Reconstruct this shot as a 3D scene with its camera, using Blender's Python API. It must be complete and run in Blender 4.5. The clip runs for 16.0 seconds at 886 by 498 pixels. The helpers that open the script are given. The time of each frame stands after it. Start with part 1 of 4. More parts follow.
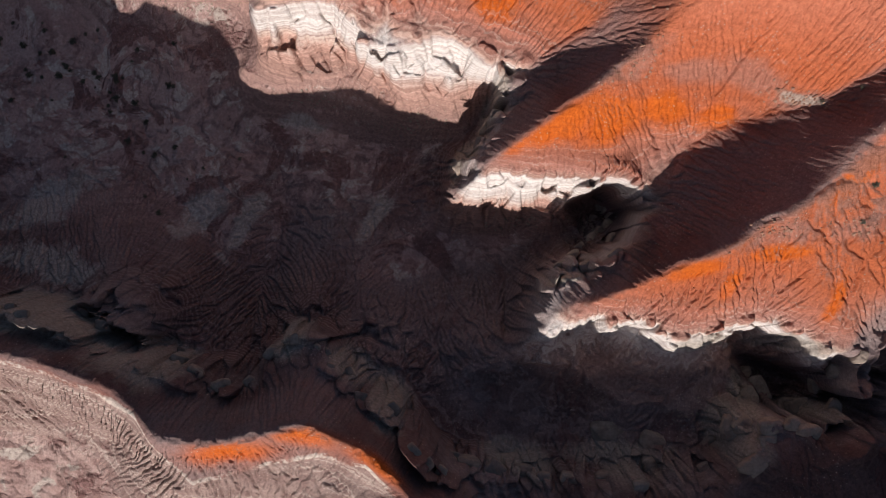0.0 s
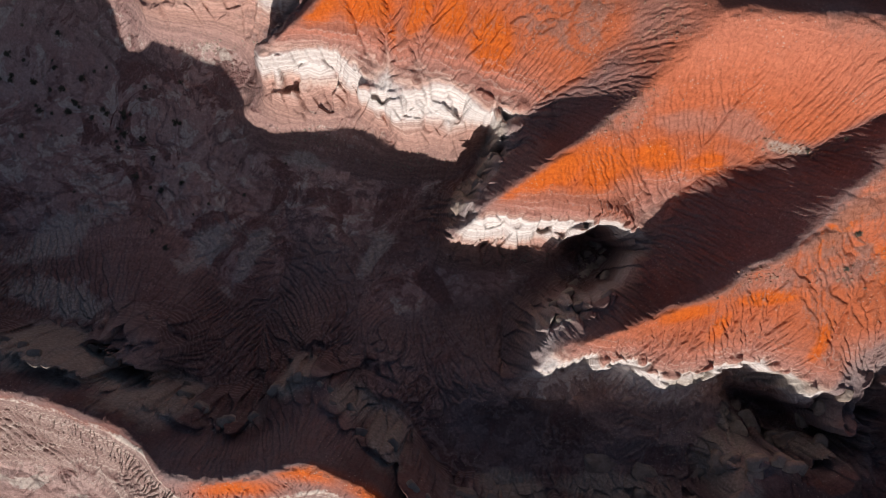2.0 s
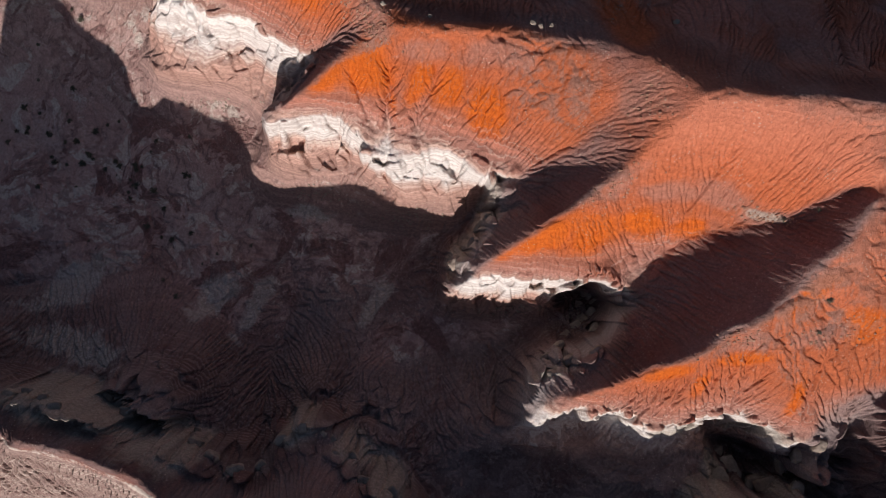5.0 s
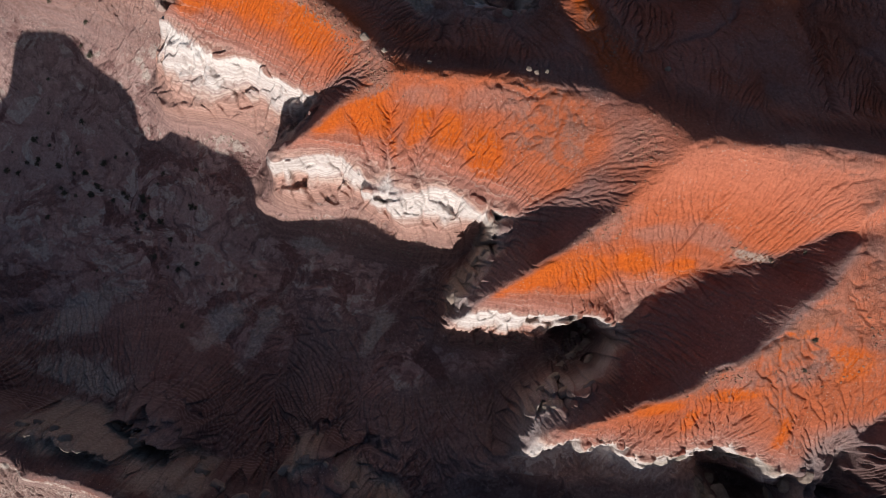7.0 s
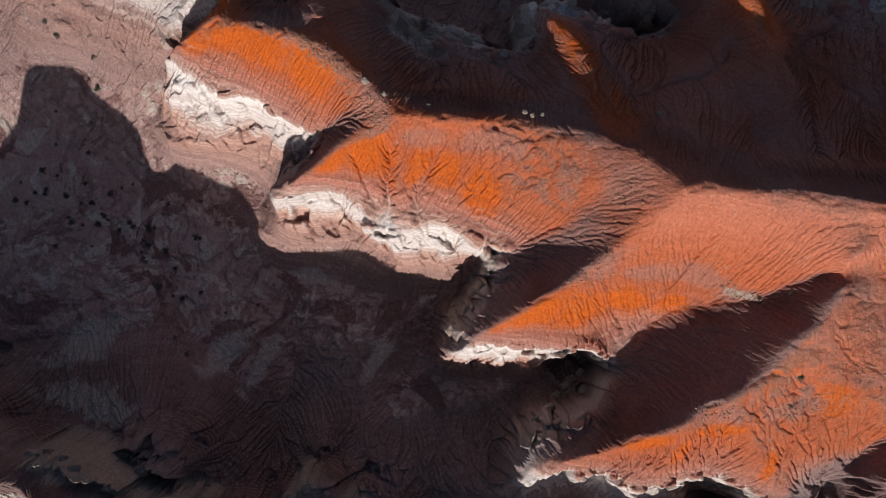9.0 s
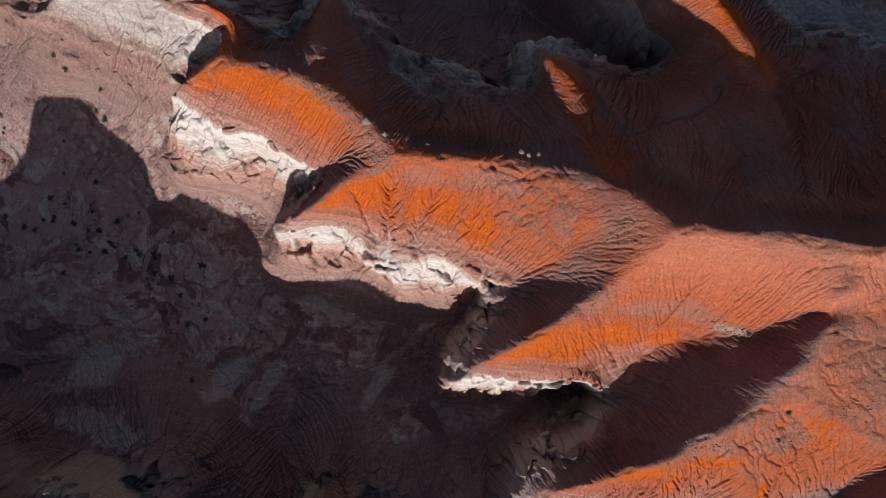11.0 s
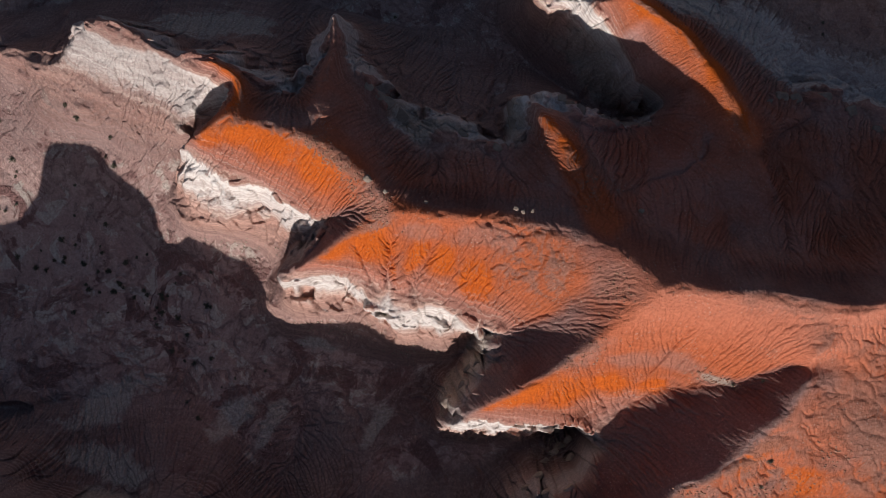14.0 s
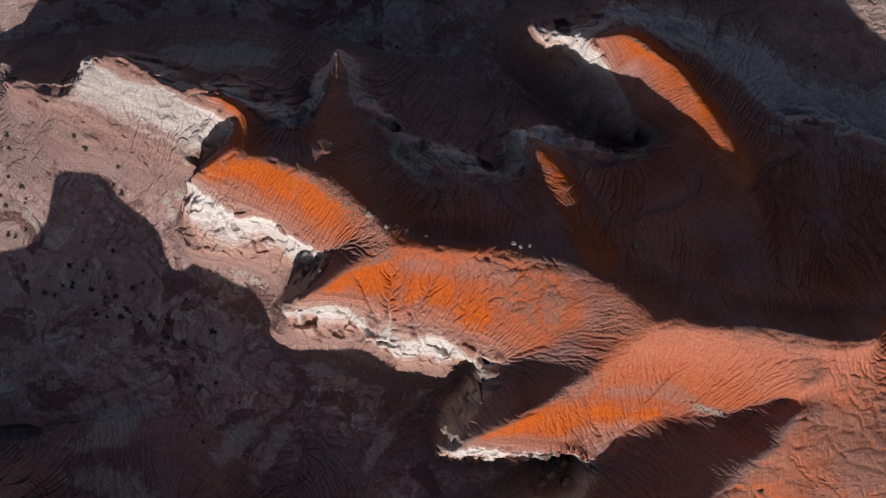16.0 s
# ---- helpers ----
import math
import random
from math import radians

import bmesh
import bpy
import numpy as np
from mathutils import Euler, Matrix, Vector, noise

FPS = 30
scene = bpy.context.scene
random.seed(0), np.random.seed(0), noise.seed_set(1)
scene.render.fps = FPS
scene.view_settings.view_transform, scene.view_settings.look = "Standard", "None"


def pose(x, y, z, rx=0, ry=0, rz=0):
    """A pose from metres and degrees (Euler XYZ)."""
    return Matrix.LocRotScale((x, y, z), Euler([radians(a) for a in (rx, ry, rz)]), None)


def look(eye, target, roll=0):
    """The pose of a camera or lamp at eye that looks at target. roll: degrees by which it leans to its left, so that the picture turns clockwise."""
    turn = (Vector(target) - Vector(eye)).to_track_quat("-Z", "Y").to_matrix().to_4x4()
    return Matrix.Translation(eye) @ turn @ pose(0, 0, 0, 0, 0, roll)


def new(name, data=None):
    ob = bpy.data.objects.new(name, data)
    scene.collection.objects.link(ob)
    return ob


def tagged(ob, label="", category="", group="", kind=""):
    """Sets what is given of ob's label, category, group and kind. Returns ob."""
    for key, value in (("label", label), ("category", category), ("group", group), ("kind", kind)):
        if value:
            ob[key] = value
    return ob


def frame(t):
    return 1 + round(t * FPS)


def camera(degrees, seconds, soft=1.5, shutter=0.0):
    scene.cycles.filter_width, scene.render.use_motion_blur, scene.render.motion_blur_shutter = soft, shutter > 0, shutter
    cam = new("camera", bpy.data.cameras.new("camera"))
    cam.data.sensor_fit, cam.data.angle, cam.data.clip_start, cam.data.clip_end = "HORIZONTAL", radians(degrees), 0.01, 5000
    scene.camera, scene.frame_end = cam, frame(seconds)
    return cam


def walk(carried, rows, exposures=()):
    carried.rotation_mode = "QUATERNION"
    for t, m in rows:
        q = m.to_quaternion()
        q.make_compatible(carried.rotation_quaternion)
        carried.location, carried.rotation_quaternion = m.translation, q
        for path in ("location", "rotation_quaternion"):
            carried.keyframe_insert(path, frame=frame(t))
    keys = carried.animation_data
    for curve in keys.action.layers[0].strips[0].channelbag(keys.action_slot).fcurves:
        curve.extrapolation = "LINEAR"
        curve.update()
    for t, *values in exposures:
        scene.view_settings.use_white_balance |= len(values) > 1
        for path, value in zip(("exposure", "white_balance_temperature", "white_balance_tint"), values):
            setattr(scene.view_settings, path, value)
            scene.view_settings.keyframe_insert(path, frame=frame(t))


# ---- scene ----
cam = camera(62.0, 16.0, soft=0.5)
METRES, EYE, TILT, LEAN, TURN = 72.0, 145.0, -90.0, 0.0, 0.0
ROWS = [
    (0.0, 0.0, 0.0, 0.0, 0.0, 0.0, -0.0),
    (0.5, 0.0021, -0.0141, 0.0264, 0.04, -0.01, -0.03),
    (1.0, 0.0032, -0.0292, 0.0543, 0.02, -0.04, -0.05),
    (1.5, 0.0048, -0.0452, 0.0803, 0.04, -0.02, -0.09),
    (2.0, 0.0061, -0.0618, 0.1067, 0.07, -0.02, -0.13),
    (2.5, 0.0067, -0.0789, 0.1329, 0.06, -0.01, -0.14),
    (3.0, 0.0087, -0.0966, 0.161, 0.05, -0.06, -0.15),
    (3.5, 0.0101, -0.1153, 0.1882, 0.07, -0.08, -0.17),
    (4.0, 0.0106, -0.1347, 0.2156, 0.03, -0.09, -0.19),
    (6.5, 0.0167, -0.223, 0.351, 0.12, -0.21, -0.33),
    (7.0, 0.0176, -0.2381, 0.3781, 0.11, -0.23, -0.35),
    (7.5, 0.0198, -0.2528, 0.4052, 0.13, -0.25, -0.38),
    (8.0, 0.0197, -0.2684, 0.4299, 0.12, -0.21, -0.41),
    (8.5, 0.0214, -0.2841, 0.4561, 0.12, -0.21, -0.46),
    (9.0, 0.0219, -0.2988, 0.4835, 0.1, -0.25, -0.47),
    (11.5, 0.0284, -0.3727, 0.6208, 0.17, -0.46, -0.63),
    (12.0, 0.0291, -0.3876, 0.6478, 0.16, -0.47, -0.62),
    (12.5, 0.0293, -0.4026, 0.6744, 0.13, -0.49, -0.64),
    (13.0, 0.0304, -0.4178, 0.7018, 0.14, -0.53, -0.67),
    (13.5, 0.0321, -0.4323, 0.7269, 0.18, -0.5, -0.7),
    (14.0, 0.0323, -0.4475, 0.7555, 0.16, -0.56, -0.74),
    (14.5, 0.0327, -0.4622, 0.7809, 0.18, -0.56, -0.78),
    (15.0, 0.0343, -0.4774, 0.8066, 0.2, -0.56, -0.8),
    (15.5, 0.0338, -0.4926, 0.8334, 0.2, -0.58, -0.83),
    (16.0, 0.0357, -0.507, 0.86, 0.25, -0.59, -0.85),
]
walk(cam, [(t, pose(0, 0, EYE, TILT, LEAN, TURN) @ pose(METRES * x, METRES * y, METRES * z, 90 + pitch, roll, yaw)) for t, x, y, z, yaw, pitch, roll in ROWS],
     exposures=[(0.0, -0.17, 6500, 14), (16.0, -0.40, 6500, 14)])

# ---- light: a low afternoon sun from the south and a clear sky ----
SUN_EL, SUN_AZ = 28.0, 10.0          # degrees above the horizon; degrees west of south
SUN = Vector((-math.sin(radians(SUN_AZ)) * math.cos(radians(SUN_EL)),
              -math.cos(radians(SUN_AZ)) * math.cos(radians(SUN_EL)), math.sin(radians(SUN_EL))))
lamp = bpy.data.lights.new("sun", "SUN")
lamp.energy, lamp.angle, lamp.color = 5.0, radians(0.53), (1.0, 0.945, 0.87)
new("sun", lamp).matrix_world = look(SUN * 500, (0, 0, 0))

world = bpy.data.worlds.new("world")
scene.world = world
world.use_nodes = True
wn = world.node_tree
sky = wn.nodes.new("ShaderNodeTexSky")
sky.sky_type, sky.sun_disc = "NISHITA", False
sky.ozone_density, sky.dust_density = 2.0, 2.0
sky.sun_elevation, sky.sun_rotation = radians(SUN_EL), radians(180 + SUN_AZ)
wn.links.new(sky.outputs["Color"], wn.nodes["Background"].inputs["Color"])
wn.nodes["Background"].inputs["Strength"].default_value = 0.050

# ---- materials ----
def nodes_of(name):
    m = bpy.data.materials.new(name)
    m.use_nodes = True
    nt = m.node_tree
    b = nt.nodes["Principled BSDF"]
    b.inputs["Specular IOR Level"].default_value = 0.15
    return m, nt, b


class Net:
    """Short hand for building node trees."""

    def __init__(self, nt):
        self.nt = nt

    def put(self, socket, v):
        if isinstance(v, (int, float)):
            socket.default_value = v
        elif isinstance(v, tuple):
            socket.default_value = v if len(v) == len(socket.default_value) else (*v, 1.0)
        else:
            self.nt.links.new(v, socket)

    def math(self, op, a, b=0.0, c=0.0):
        n = self.nt.nodes.new("ShaderNodeMath")
        n.operation = op
        for s, v in zip(n.inputs, (a, b, c)):
            self.put(s, v)
        return n.outputs[0]

    def noise(self, vec, scale, detail=4.0, rough=0.55, distort=0.0):
        n = self.nt.nodes.new("ShaderNodeTexNoise")
        self.put(n.inputs["Vector"], vec)
        for k, v in (("Scale", scale), ("Detail", detail), ("Roughness", rough), ("Distortion", distort)):
            n.inputs[k].default_value = v
        return n.outputs["Fac"]

    def voronoi(self, vec, scale, feature="F1", out="Distance"):
        n = self.nt.nodes.new("ShaderNodeTexVoronoi")
        n.feature = feature
        self.put(n.inputs["Vector"], vec)
        n.inputs["Scale"].default_value = scale
        return n.outputs[out]

    def ramp(self, fac, *stops, smooth=False):
        n = self.nt.nodes.new("ShaderNodeValToRGB")
        n.color_ramp.interpolation = "EASE" if smooth else "LINEAR"
        e = n.color_ramp.elements
        while len(e) < len(stops):
            e.new(0.5)
        for el, (p, c) in zip(e, stops):
            el.position = p
            el.color = (*c, 1.0) if isinstance(c, tuple) else (c, c, c, 1.0)
        self.put(n.inputs["Fac"], fac)
        return n.outputs["Color"]

    def mix(self, fac, a, b, blend="MIX"):
        n = self.nt.nodes.new("ShaderNodeMix")
        n.data_type, n.blend_type = "RGBA", blend
        self.put(n.inputs["Factor"], fac)
        self.put(n.inputs[6], a)
        self.put(n.inputs[7], b)
        return n.outputs[2]

    def span(self, v, lo, hi):
        """0 at lo, 1 at hi, eased and clamped."""
        n = self.nt.nodes.new("ShaderNodeMapRange")
        n.interpolation_type = "SMOOTHSTEP"
        self.put(n.inputs["Value"], v)
        n.inputs["From Min"].default_value, n.inputs["From Max"].default_value = lo, hi
        return n.outputs["Result"]

    def vec(self, x, y, z):
        n = self.nt.nodes.new("ShaderNodeCombineXYZ")
        for s, v in zip(n.inputs, (x, y, z)):
            self.put(s, v)
        return n.outputs[0]

    def bump(self, height, strength, dist, normal=None):
        n = self.nt.nodes.new("ShaderNodeBump")
        n.inputs["Strength"].default_value, n.inputs["Distance"].default_value = strength, dist
        self.put(n.inputs["Height"], height)
        if normal is not None:
            self.put(n.inputs["Normal"], normal)
        return n.outputs["Normal"]


def badland():
    """Layered clay and sandstone: the colour follows the height of the beds, which dip gently to the north."""
    m, nt, b = nodes_of("badland_clay")
    N = Net(nt)
    geo = nt.nodes.new("ShaderNodeNewGeometry")
    sep = nt.nodes.new("ShaderNodeSeparateXYZ")
    nt.links.new(geo.outputs["Position"], sep.inputs[0])
    P, X, Y, Z = geo.outputs["Position"], *sep.outputs
    nrm = nt.nodes.new("ShaderNodeSeparateXYZ")
    nt.links.new(geo.outputs["True Normal"], nrm.inputs[0])
    up = nrm.outputs[2]
    big = N.noise(P, 0.035, 3)
    mid = N.noise(P, 0.22, 5, 0.6)
    fine = N.noise(P, 1.6, 6, 0.65)
    grit = N.noise(P, 7.0, 3, 0.7)
    # height above the top of the white bed
    bed = N.math("ADD", N.math("MULTIPLY_ADD", Y, 0.085, Z), -11.2)
    bed = N.math("ADD", bed, N.math("MULTIPLY", N.math("MULTIPLY", N.span(X, 30, 55), N.span(Y, 55, 80)), 10.0))
    bed = N.math("ADD", bed, N.math("MULTIPLY_ADD", N.math("SUBTRACT", mid, 0.5), 2.8, N.math("MULTIPLY", N.math("SUBTRACT", big, 0.5), 2.5)))
    t = N.math("MULTIPLY_ADD", bed, 1 / 64, 32 / 64)            # -32 m .. +32 m

    def at(h):
        return (h + 32) / 64
    nose, crust, varnish, dust = [nt.nodes.new("ShaderNodeAttribute") for _ in range(4)]
    dust.attribute_name = "dust"
    gravel = nt.nodes.new("ShaderNodeAttribute")
    gravel.attribute_name = "gravel"
    ash, bare, wash, umber = [nt.nodes.new("ShaderNodeAttribute") for _ in range(4)]
    umber.attribute_name = "umber"
    ash.attribute_name, bare.attribute_name, wash.attribute_name = "ash", "bare", "wash"
    nose.attribute_name, crust.attribute_name, varnish.attribute_name = "nose", "crust", "varnish"
    base = N.ramp(t,
                  (at(-26), (0.34, 0.22, 0.20)), (at(-20), (0.37, 0.23, 0.20)), (at(-15), (0.42, 0.25, 0.205)),
                  (at(-10.8), (0.52, 0.305, 0.245)), (at(-8.6), (0.64, 0.49, 0.43)), (at(-6.7), (0.88, 0.85, 0.82)),
                  (at(-0.6), (0.90, 0.875, 0.845)), (at(0.3), (0.50, 0.285, 0.225)), (at(1.6), (0.42, 0.19, 0.145)),
                  (at(4.8), (0.44, 0.155, 0.095)), (at(8), (0.47, 0.128, 0.056)), (at(12), (0.49, 0.130, 0.055)),
                  (at(15), (0.52, 0.143, 0.064)), (at(20), (0.56, 0.180, 0.100)), (at(26), (0.58, 0.215, 0.138)))
    # vivid orange sand on the noses
    sand = N.math("MULTIPLY", N.span(N.math("MULTIPLY_ADD", N.math("SUBTRACT", mid, 0.5), 1.0, nose.outputs["Fac"]), 0.25, 0.85), N.span(bed, 2.0, 5.5))
    base = N.mix(N.math("MULTIPLY", sand, 0.92), base, (0.60, 0.122, 0.013))
    # thin beds
    lay = N.noise(N.vec(N.math("MULTIPLY", X, 0.03), N.math("MULTIPLY", Y, 0.03), N.math("MULTIPLY", bed, 1.5)), 1.0, 4, 0.7)
    band = N.span(lay, 0.40, 0.62)
    near = N.math("MULTIPLY", N.span(bed, -14, -7), N.math("SUBTRACT", 1.0, N.span(bed, -0.5, 3.0)))
    pale = N.mix(band, (0.32, 0.185, 0.15), (0.70, 0.58, 0.51))
    col = N.mix(N.math("MULTIPLY", near, 0.38), base, pale)
    col = N.mix(N.math("MULTIPLY_ADD", N.span(bed, 4, 9), -0.42, 0.62), col, N.mix(band, (0.36, 0.36, 0.37), (0.62, 0.62, 0.62)), "OVERLAY")
    # a few thin pale seams above the white bed
    seam = N.math("SINE", N.math("MULTIPLY_ADD", bed, 5.2, N.math("MULTIPLY", mid, 3.0)))
    seam = N.math("MULTIPLY", N.span(seam, 0.72, 0.99), N.math("MULTIPLY", N.span(bed, 0.0, 0.8), N.math("SUBTRACT", 1.0, N.span(bed, 4.0, 6.5))))
    col = N.mix(N.math("MULTIPLY", N.math("MULTIPLY", seam, 0.4), N.span(mid, 0.35, 0.6)), col, (0.68, 0.50, 0.42))
    # grey-pink debris on gentle ground high up
    dusty = N.math("MULTIPLY", N.span(N.math("ADD", up, N.math("MULTIPLY", N.math("SUBTRACT", mid, 0.5), 0.5)), 0.80, 0.95), N.span(bed, 3, 8))
    col = N.mix(N.math("MULTIPLY", dusty, N.math("MULTIPLY", N.span(big, 0.42, 0.62), 0.7)), col, N.mix(fine, (0.22, 0.12, 0.095), (0.40, 0.245, 0.20)))
    # weathered crust with a pale seam along its top
    skin = N.mix(N.span(mid, 0.35, 0.65), (0.24, 0.155, 0.14), (0.34, 0.245, 0.22))
    skin = N.mix(N.math("MULTIPLY", N.span(lay, 0.52, 0.62), 0.5), skin, (0.66, 0.56, 0.49))
    rim = N.math("MULTIPLY", N.span(crust.outputs["Fac"], 0.10, 0.35), N.math("SUBTRACT", 1.0, N.span(crust.outputs["Fac"], 0.75, 0.98)))
    col = N.mix(crust.outputs["Fac"], col, skin)
    col = N.mix(N.math("MULTIPLY", rim, N.span(N.math("ADD", mid, N.math("MULTIPLY", fine, 0.4)), 0.58, 0.78)), col, (0.74, 0.66, 0.58))
    # pale silt and dark crust on the floor
    floor = N.math("MULTIPLY", N.math("SUBTRACT", 1.0, N.span(bed, -19, -13)), N.span(up, 0.80, 0.96))
    streak = N.noise(N.vec(X, Y, N.math("MULTIPLY", Z, 3.0)), 0.075, 7, 0.62, 1.6)
    silt = N.mix(N.span(mid, 0.38, 0.62), (0.50, 0.325, 0.29), (0.58, 0.41, 0.37))
    silt = N.mix(N.math("MULTIPLY", N.span(streak, 0.53, 0.575), 0.85), silt, N.mix(fine, (0.55, 0.47, 0.41), (0.78, 0.70, 0.62)))
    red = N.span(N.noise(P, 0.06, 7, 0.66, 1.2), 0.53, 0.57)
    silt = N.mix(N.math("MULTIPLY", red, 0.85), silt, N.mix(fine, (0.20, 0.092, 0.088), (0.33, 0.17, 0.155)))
    ring = N.math("SINE", N.math("MULTIPLY_ADD", Z, 5.0, N.math("MULTIPLY", N.noise(P, 0.045, 5, 0.55), 60.0)))
    silt = N.mix(N.math("MULTIPLY", N.span(ring, 0.2, 0.9), N.math("MULTIPLY", N.span(N.noise(P, 0.03, 3), 0.45, 0.55), 0.55)), silt, (0.22, 0.115, 0.108))
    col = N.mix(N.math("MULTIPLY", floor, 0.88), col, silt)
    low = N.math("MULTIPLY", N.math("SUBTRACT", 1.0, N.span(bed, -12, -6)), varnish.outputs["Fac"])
    # shade painted on the gorge's shaded side and north-facing slopes; also the mesa's tone
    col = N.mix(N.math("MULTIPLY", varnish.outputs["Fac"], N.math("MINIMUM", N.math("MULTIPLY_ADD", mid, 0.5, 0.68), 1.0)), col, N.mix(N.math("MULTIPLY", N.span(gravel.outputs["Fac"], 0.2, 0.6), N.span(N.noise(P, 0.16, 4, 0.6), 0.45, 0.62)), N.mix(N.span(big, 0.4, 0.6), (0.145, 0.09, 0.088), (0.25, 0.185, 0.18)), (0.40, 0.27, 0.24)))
    # contour bands in the shade-tinted ground low down
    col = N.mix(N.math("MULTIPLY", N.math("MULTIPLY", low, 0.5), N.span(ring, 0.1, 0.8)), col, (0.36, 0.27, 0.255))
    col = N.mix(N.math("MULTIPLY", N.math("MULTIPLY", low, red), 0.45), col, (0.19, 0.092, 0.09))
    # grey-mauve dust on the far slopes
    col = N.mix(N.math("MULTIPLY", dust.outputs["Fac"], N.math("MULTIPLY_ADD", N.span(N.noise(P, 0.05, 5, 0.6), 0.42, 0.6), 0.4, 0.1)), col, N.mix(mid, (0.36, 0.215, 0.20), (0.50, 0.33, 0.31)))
    # dark red-brown patches over the south-east ground
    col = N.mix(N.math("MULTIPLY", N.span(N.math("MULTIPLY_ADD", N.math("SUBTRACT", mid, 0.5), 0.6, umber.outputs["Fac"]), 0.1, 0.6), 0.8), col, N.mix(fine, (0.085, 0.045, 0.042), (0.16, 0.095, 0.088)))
    # grey-mauve dust in blown patches
    col = N.mix(N.math("MULTIPLY", N.span(N.math("MULTIPLY_ADD", N.math("SUBTRACT", mid, 0.5), 1.1, ash.outputs["Fac"]), 0.25, 0.95), 0.48), col, N.mix(fine, (0.27, 0.155, 0.135), (0.40, 0.25, 0.215)))
    # bare pale rock
    col = N.mix(N.math("MULTIPLY", N.span(N.math("MULTIPLY_ADD", N.math("SUBTRACT", mid, 0.5), 0.9, bare.outputs["Fac"]), 0.25, 0.7), 0.75), col, N.mix(fine, (0.31, 0.265, 0.225), (0.50, 0.44, 0.38)))
    # pale silt spread by running water
    spread = N.math("MULTIPLY", N.span(N.math("MULTIPLY_ADD", N.math("SUBTRACT", streak, 0.5), 2.2, wash.outputs["Fac"]), 0.3, 0.75), N.math("MULTIPLY_ADD", gravel.outputs["Fac"], -0.4, 0.66))
    col = N.mix(spread, col, N.mix(fine, (0.44, 0.40, 0.36), (0.66, 0.61, 0.55)))
    # grain
    col = N.mix(0.6, col, N.ramp(fine, (0.27, 0.28), (0.73, 0.72)), "OVERLAY")
    col = N.mix(0.6, col, N.ramp(grit, (0.3, 0.24), (0.7, 0.76)), "OVERLAY")
    # pale gravel washed into the rills
    lie = N.math("MULTIPLY", N.span(gravel.outputs["Fac"], 0.42, 0.75), N.math("MULTIPLY", N.span(N.noise(P, 0.05, 4, 0.6), 0.46, 0.62), N.span(bed, 2, 6)))
    col = N.mix(N.math("MULTIPLY", N.math("MULTIPLY", lie, 0.45), N.span(fine, 0.48, 0.62)), col, (0.52, 0.40, 0.35))
    # dark red along the rills: their shade put into the colour
    rill_shade = N.math("MULTIPLY", N.span(gravel.outputs["Fac"], 0.30, 0.7), N.math("MULTIPLY", N.span(N.noise(P, 0.09, 3), 0.38, 0.55), N.span(bed, 1, 4)))
    col = N.mix(N.math("MULTIPLY", rill_shade, 0.6), col, (0.25, 0.095, 0.065))
    # scattered pale stones
    st = N.voronoi(P, 1.5)
    few = N.span(N.noise(P, 0.12, 3), 0.46, 0.62)
    col = N.mix(N.math("MULTIPLY", few, N.math("SUBTRACT", 1.0, N.span(st, 0.10, 0.20))), col, (0.60, 0.48, 0.40))
    N.put(b.inputs["Base Color"], col)
    b.inputs["Roughness"].default_value = 0.95
    rel = N.math("ADD", N.math("MULTIPLY", fine, 0.55), N.math("MULTIPLY", grit, 0.2))
    rel = N.math("ADD", rel, N.math("MULTIPLY", lay, 0.5))
    # wrinkled mud in the red parts of the floor
    wrinkle = N.math("ABSOLUTE", N.math("SUBTRACT", N.noise(P, 0.42, 5, 0.6, 0.9), 0.5))
    rel = N.math("ADD", rel, N.math("MULTIPLY", N.math("MULTIPLY", N.span(wrinkle, 0.0, 0.09), red), N.math("MULTIPLY", floor, 0.45)))
    N.put(b.inputs["Normal"], N.bump(rel, 1.0, 0.6))
    return m


CLAY = badland()


def sandstone(name, dark, pale, stain):
    m, nt, b = nodes_of(name)
    N = Net(nt)
    geo = nt.nodes.new("ShaderNodeNewGeometry")
    P = geo.outputs["Position"]
    info = nt.nodes.new("ShaderNodeObjectInfo")
    fine, mid = N.noise(P, 2.2, 6, 0.65), N.noise(P, 0.5, 4, 0.6)
    col = N.mix(N.span(mid, 0.35, 0.65), dark, pale)
    col = N.mix(N.math("MULTIPLY", info.outputs["Random"], 0.5), col, stain)
    col = N.mix(0.5, col, N.ramp(fine, (0.25, 0.30), (0.75, 0.70)), "OVERLAY")
    N.put(b.inputs["Base Color"], col)
    b.inputs["Roughness"].default_value = 0.92
    N.put(b.inputs["Normal"], N.bump(fine, 0.8, 0.25))
    return m


def plant(name, dark, pale):
    m, nt, b = nodes_of(name)
    N = Net(nt)
    geo = nt.nodes.new("ShaderNodeNewGeometry")
    info = nt.nodes.new("ShaderNodeObjectInfo")
    v = N.math("MULTIPLY_ADD", info.outputs["Random"], 0.4, N.math("MULTIPLY", geo.outputs["Random Per Island"], 0.6))
    N.put(b.inputs["Base Color"], N.mix(v, dark, pale))
    b.inputs["Roughness"].default_value = 0.8
    return m


STONE = sandstone("pale_sandstone", (0.27, 0.22, 0.18), (0.40, 0.335, 0.275), (0.28, 0.21, 0.18))
BROWN_STONE = sandstone("brown_stone", (0.26, 0.13, 0.09), (0.42, 0.25, 0.18), (0.24, 0.13, 0.10))
LEAF = plant("sage_leaf", (0.10, 0.10, 0.075), (0.20, 0.185, 0.14))
TWIG = plant("dry_twig", (0.09, 0.07, 0.055), (0.17, 0.14, 0.11))

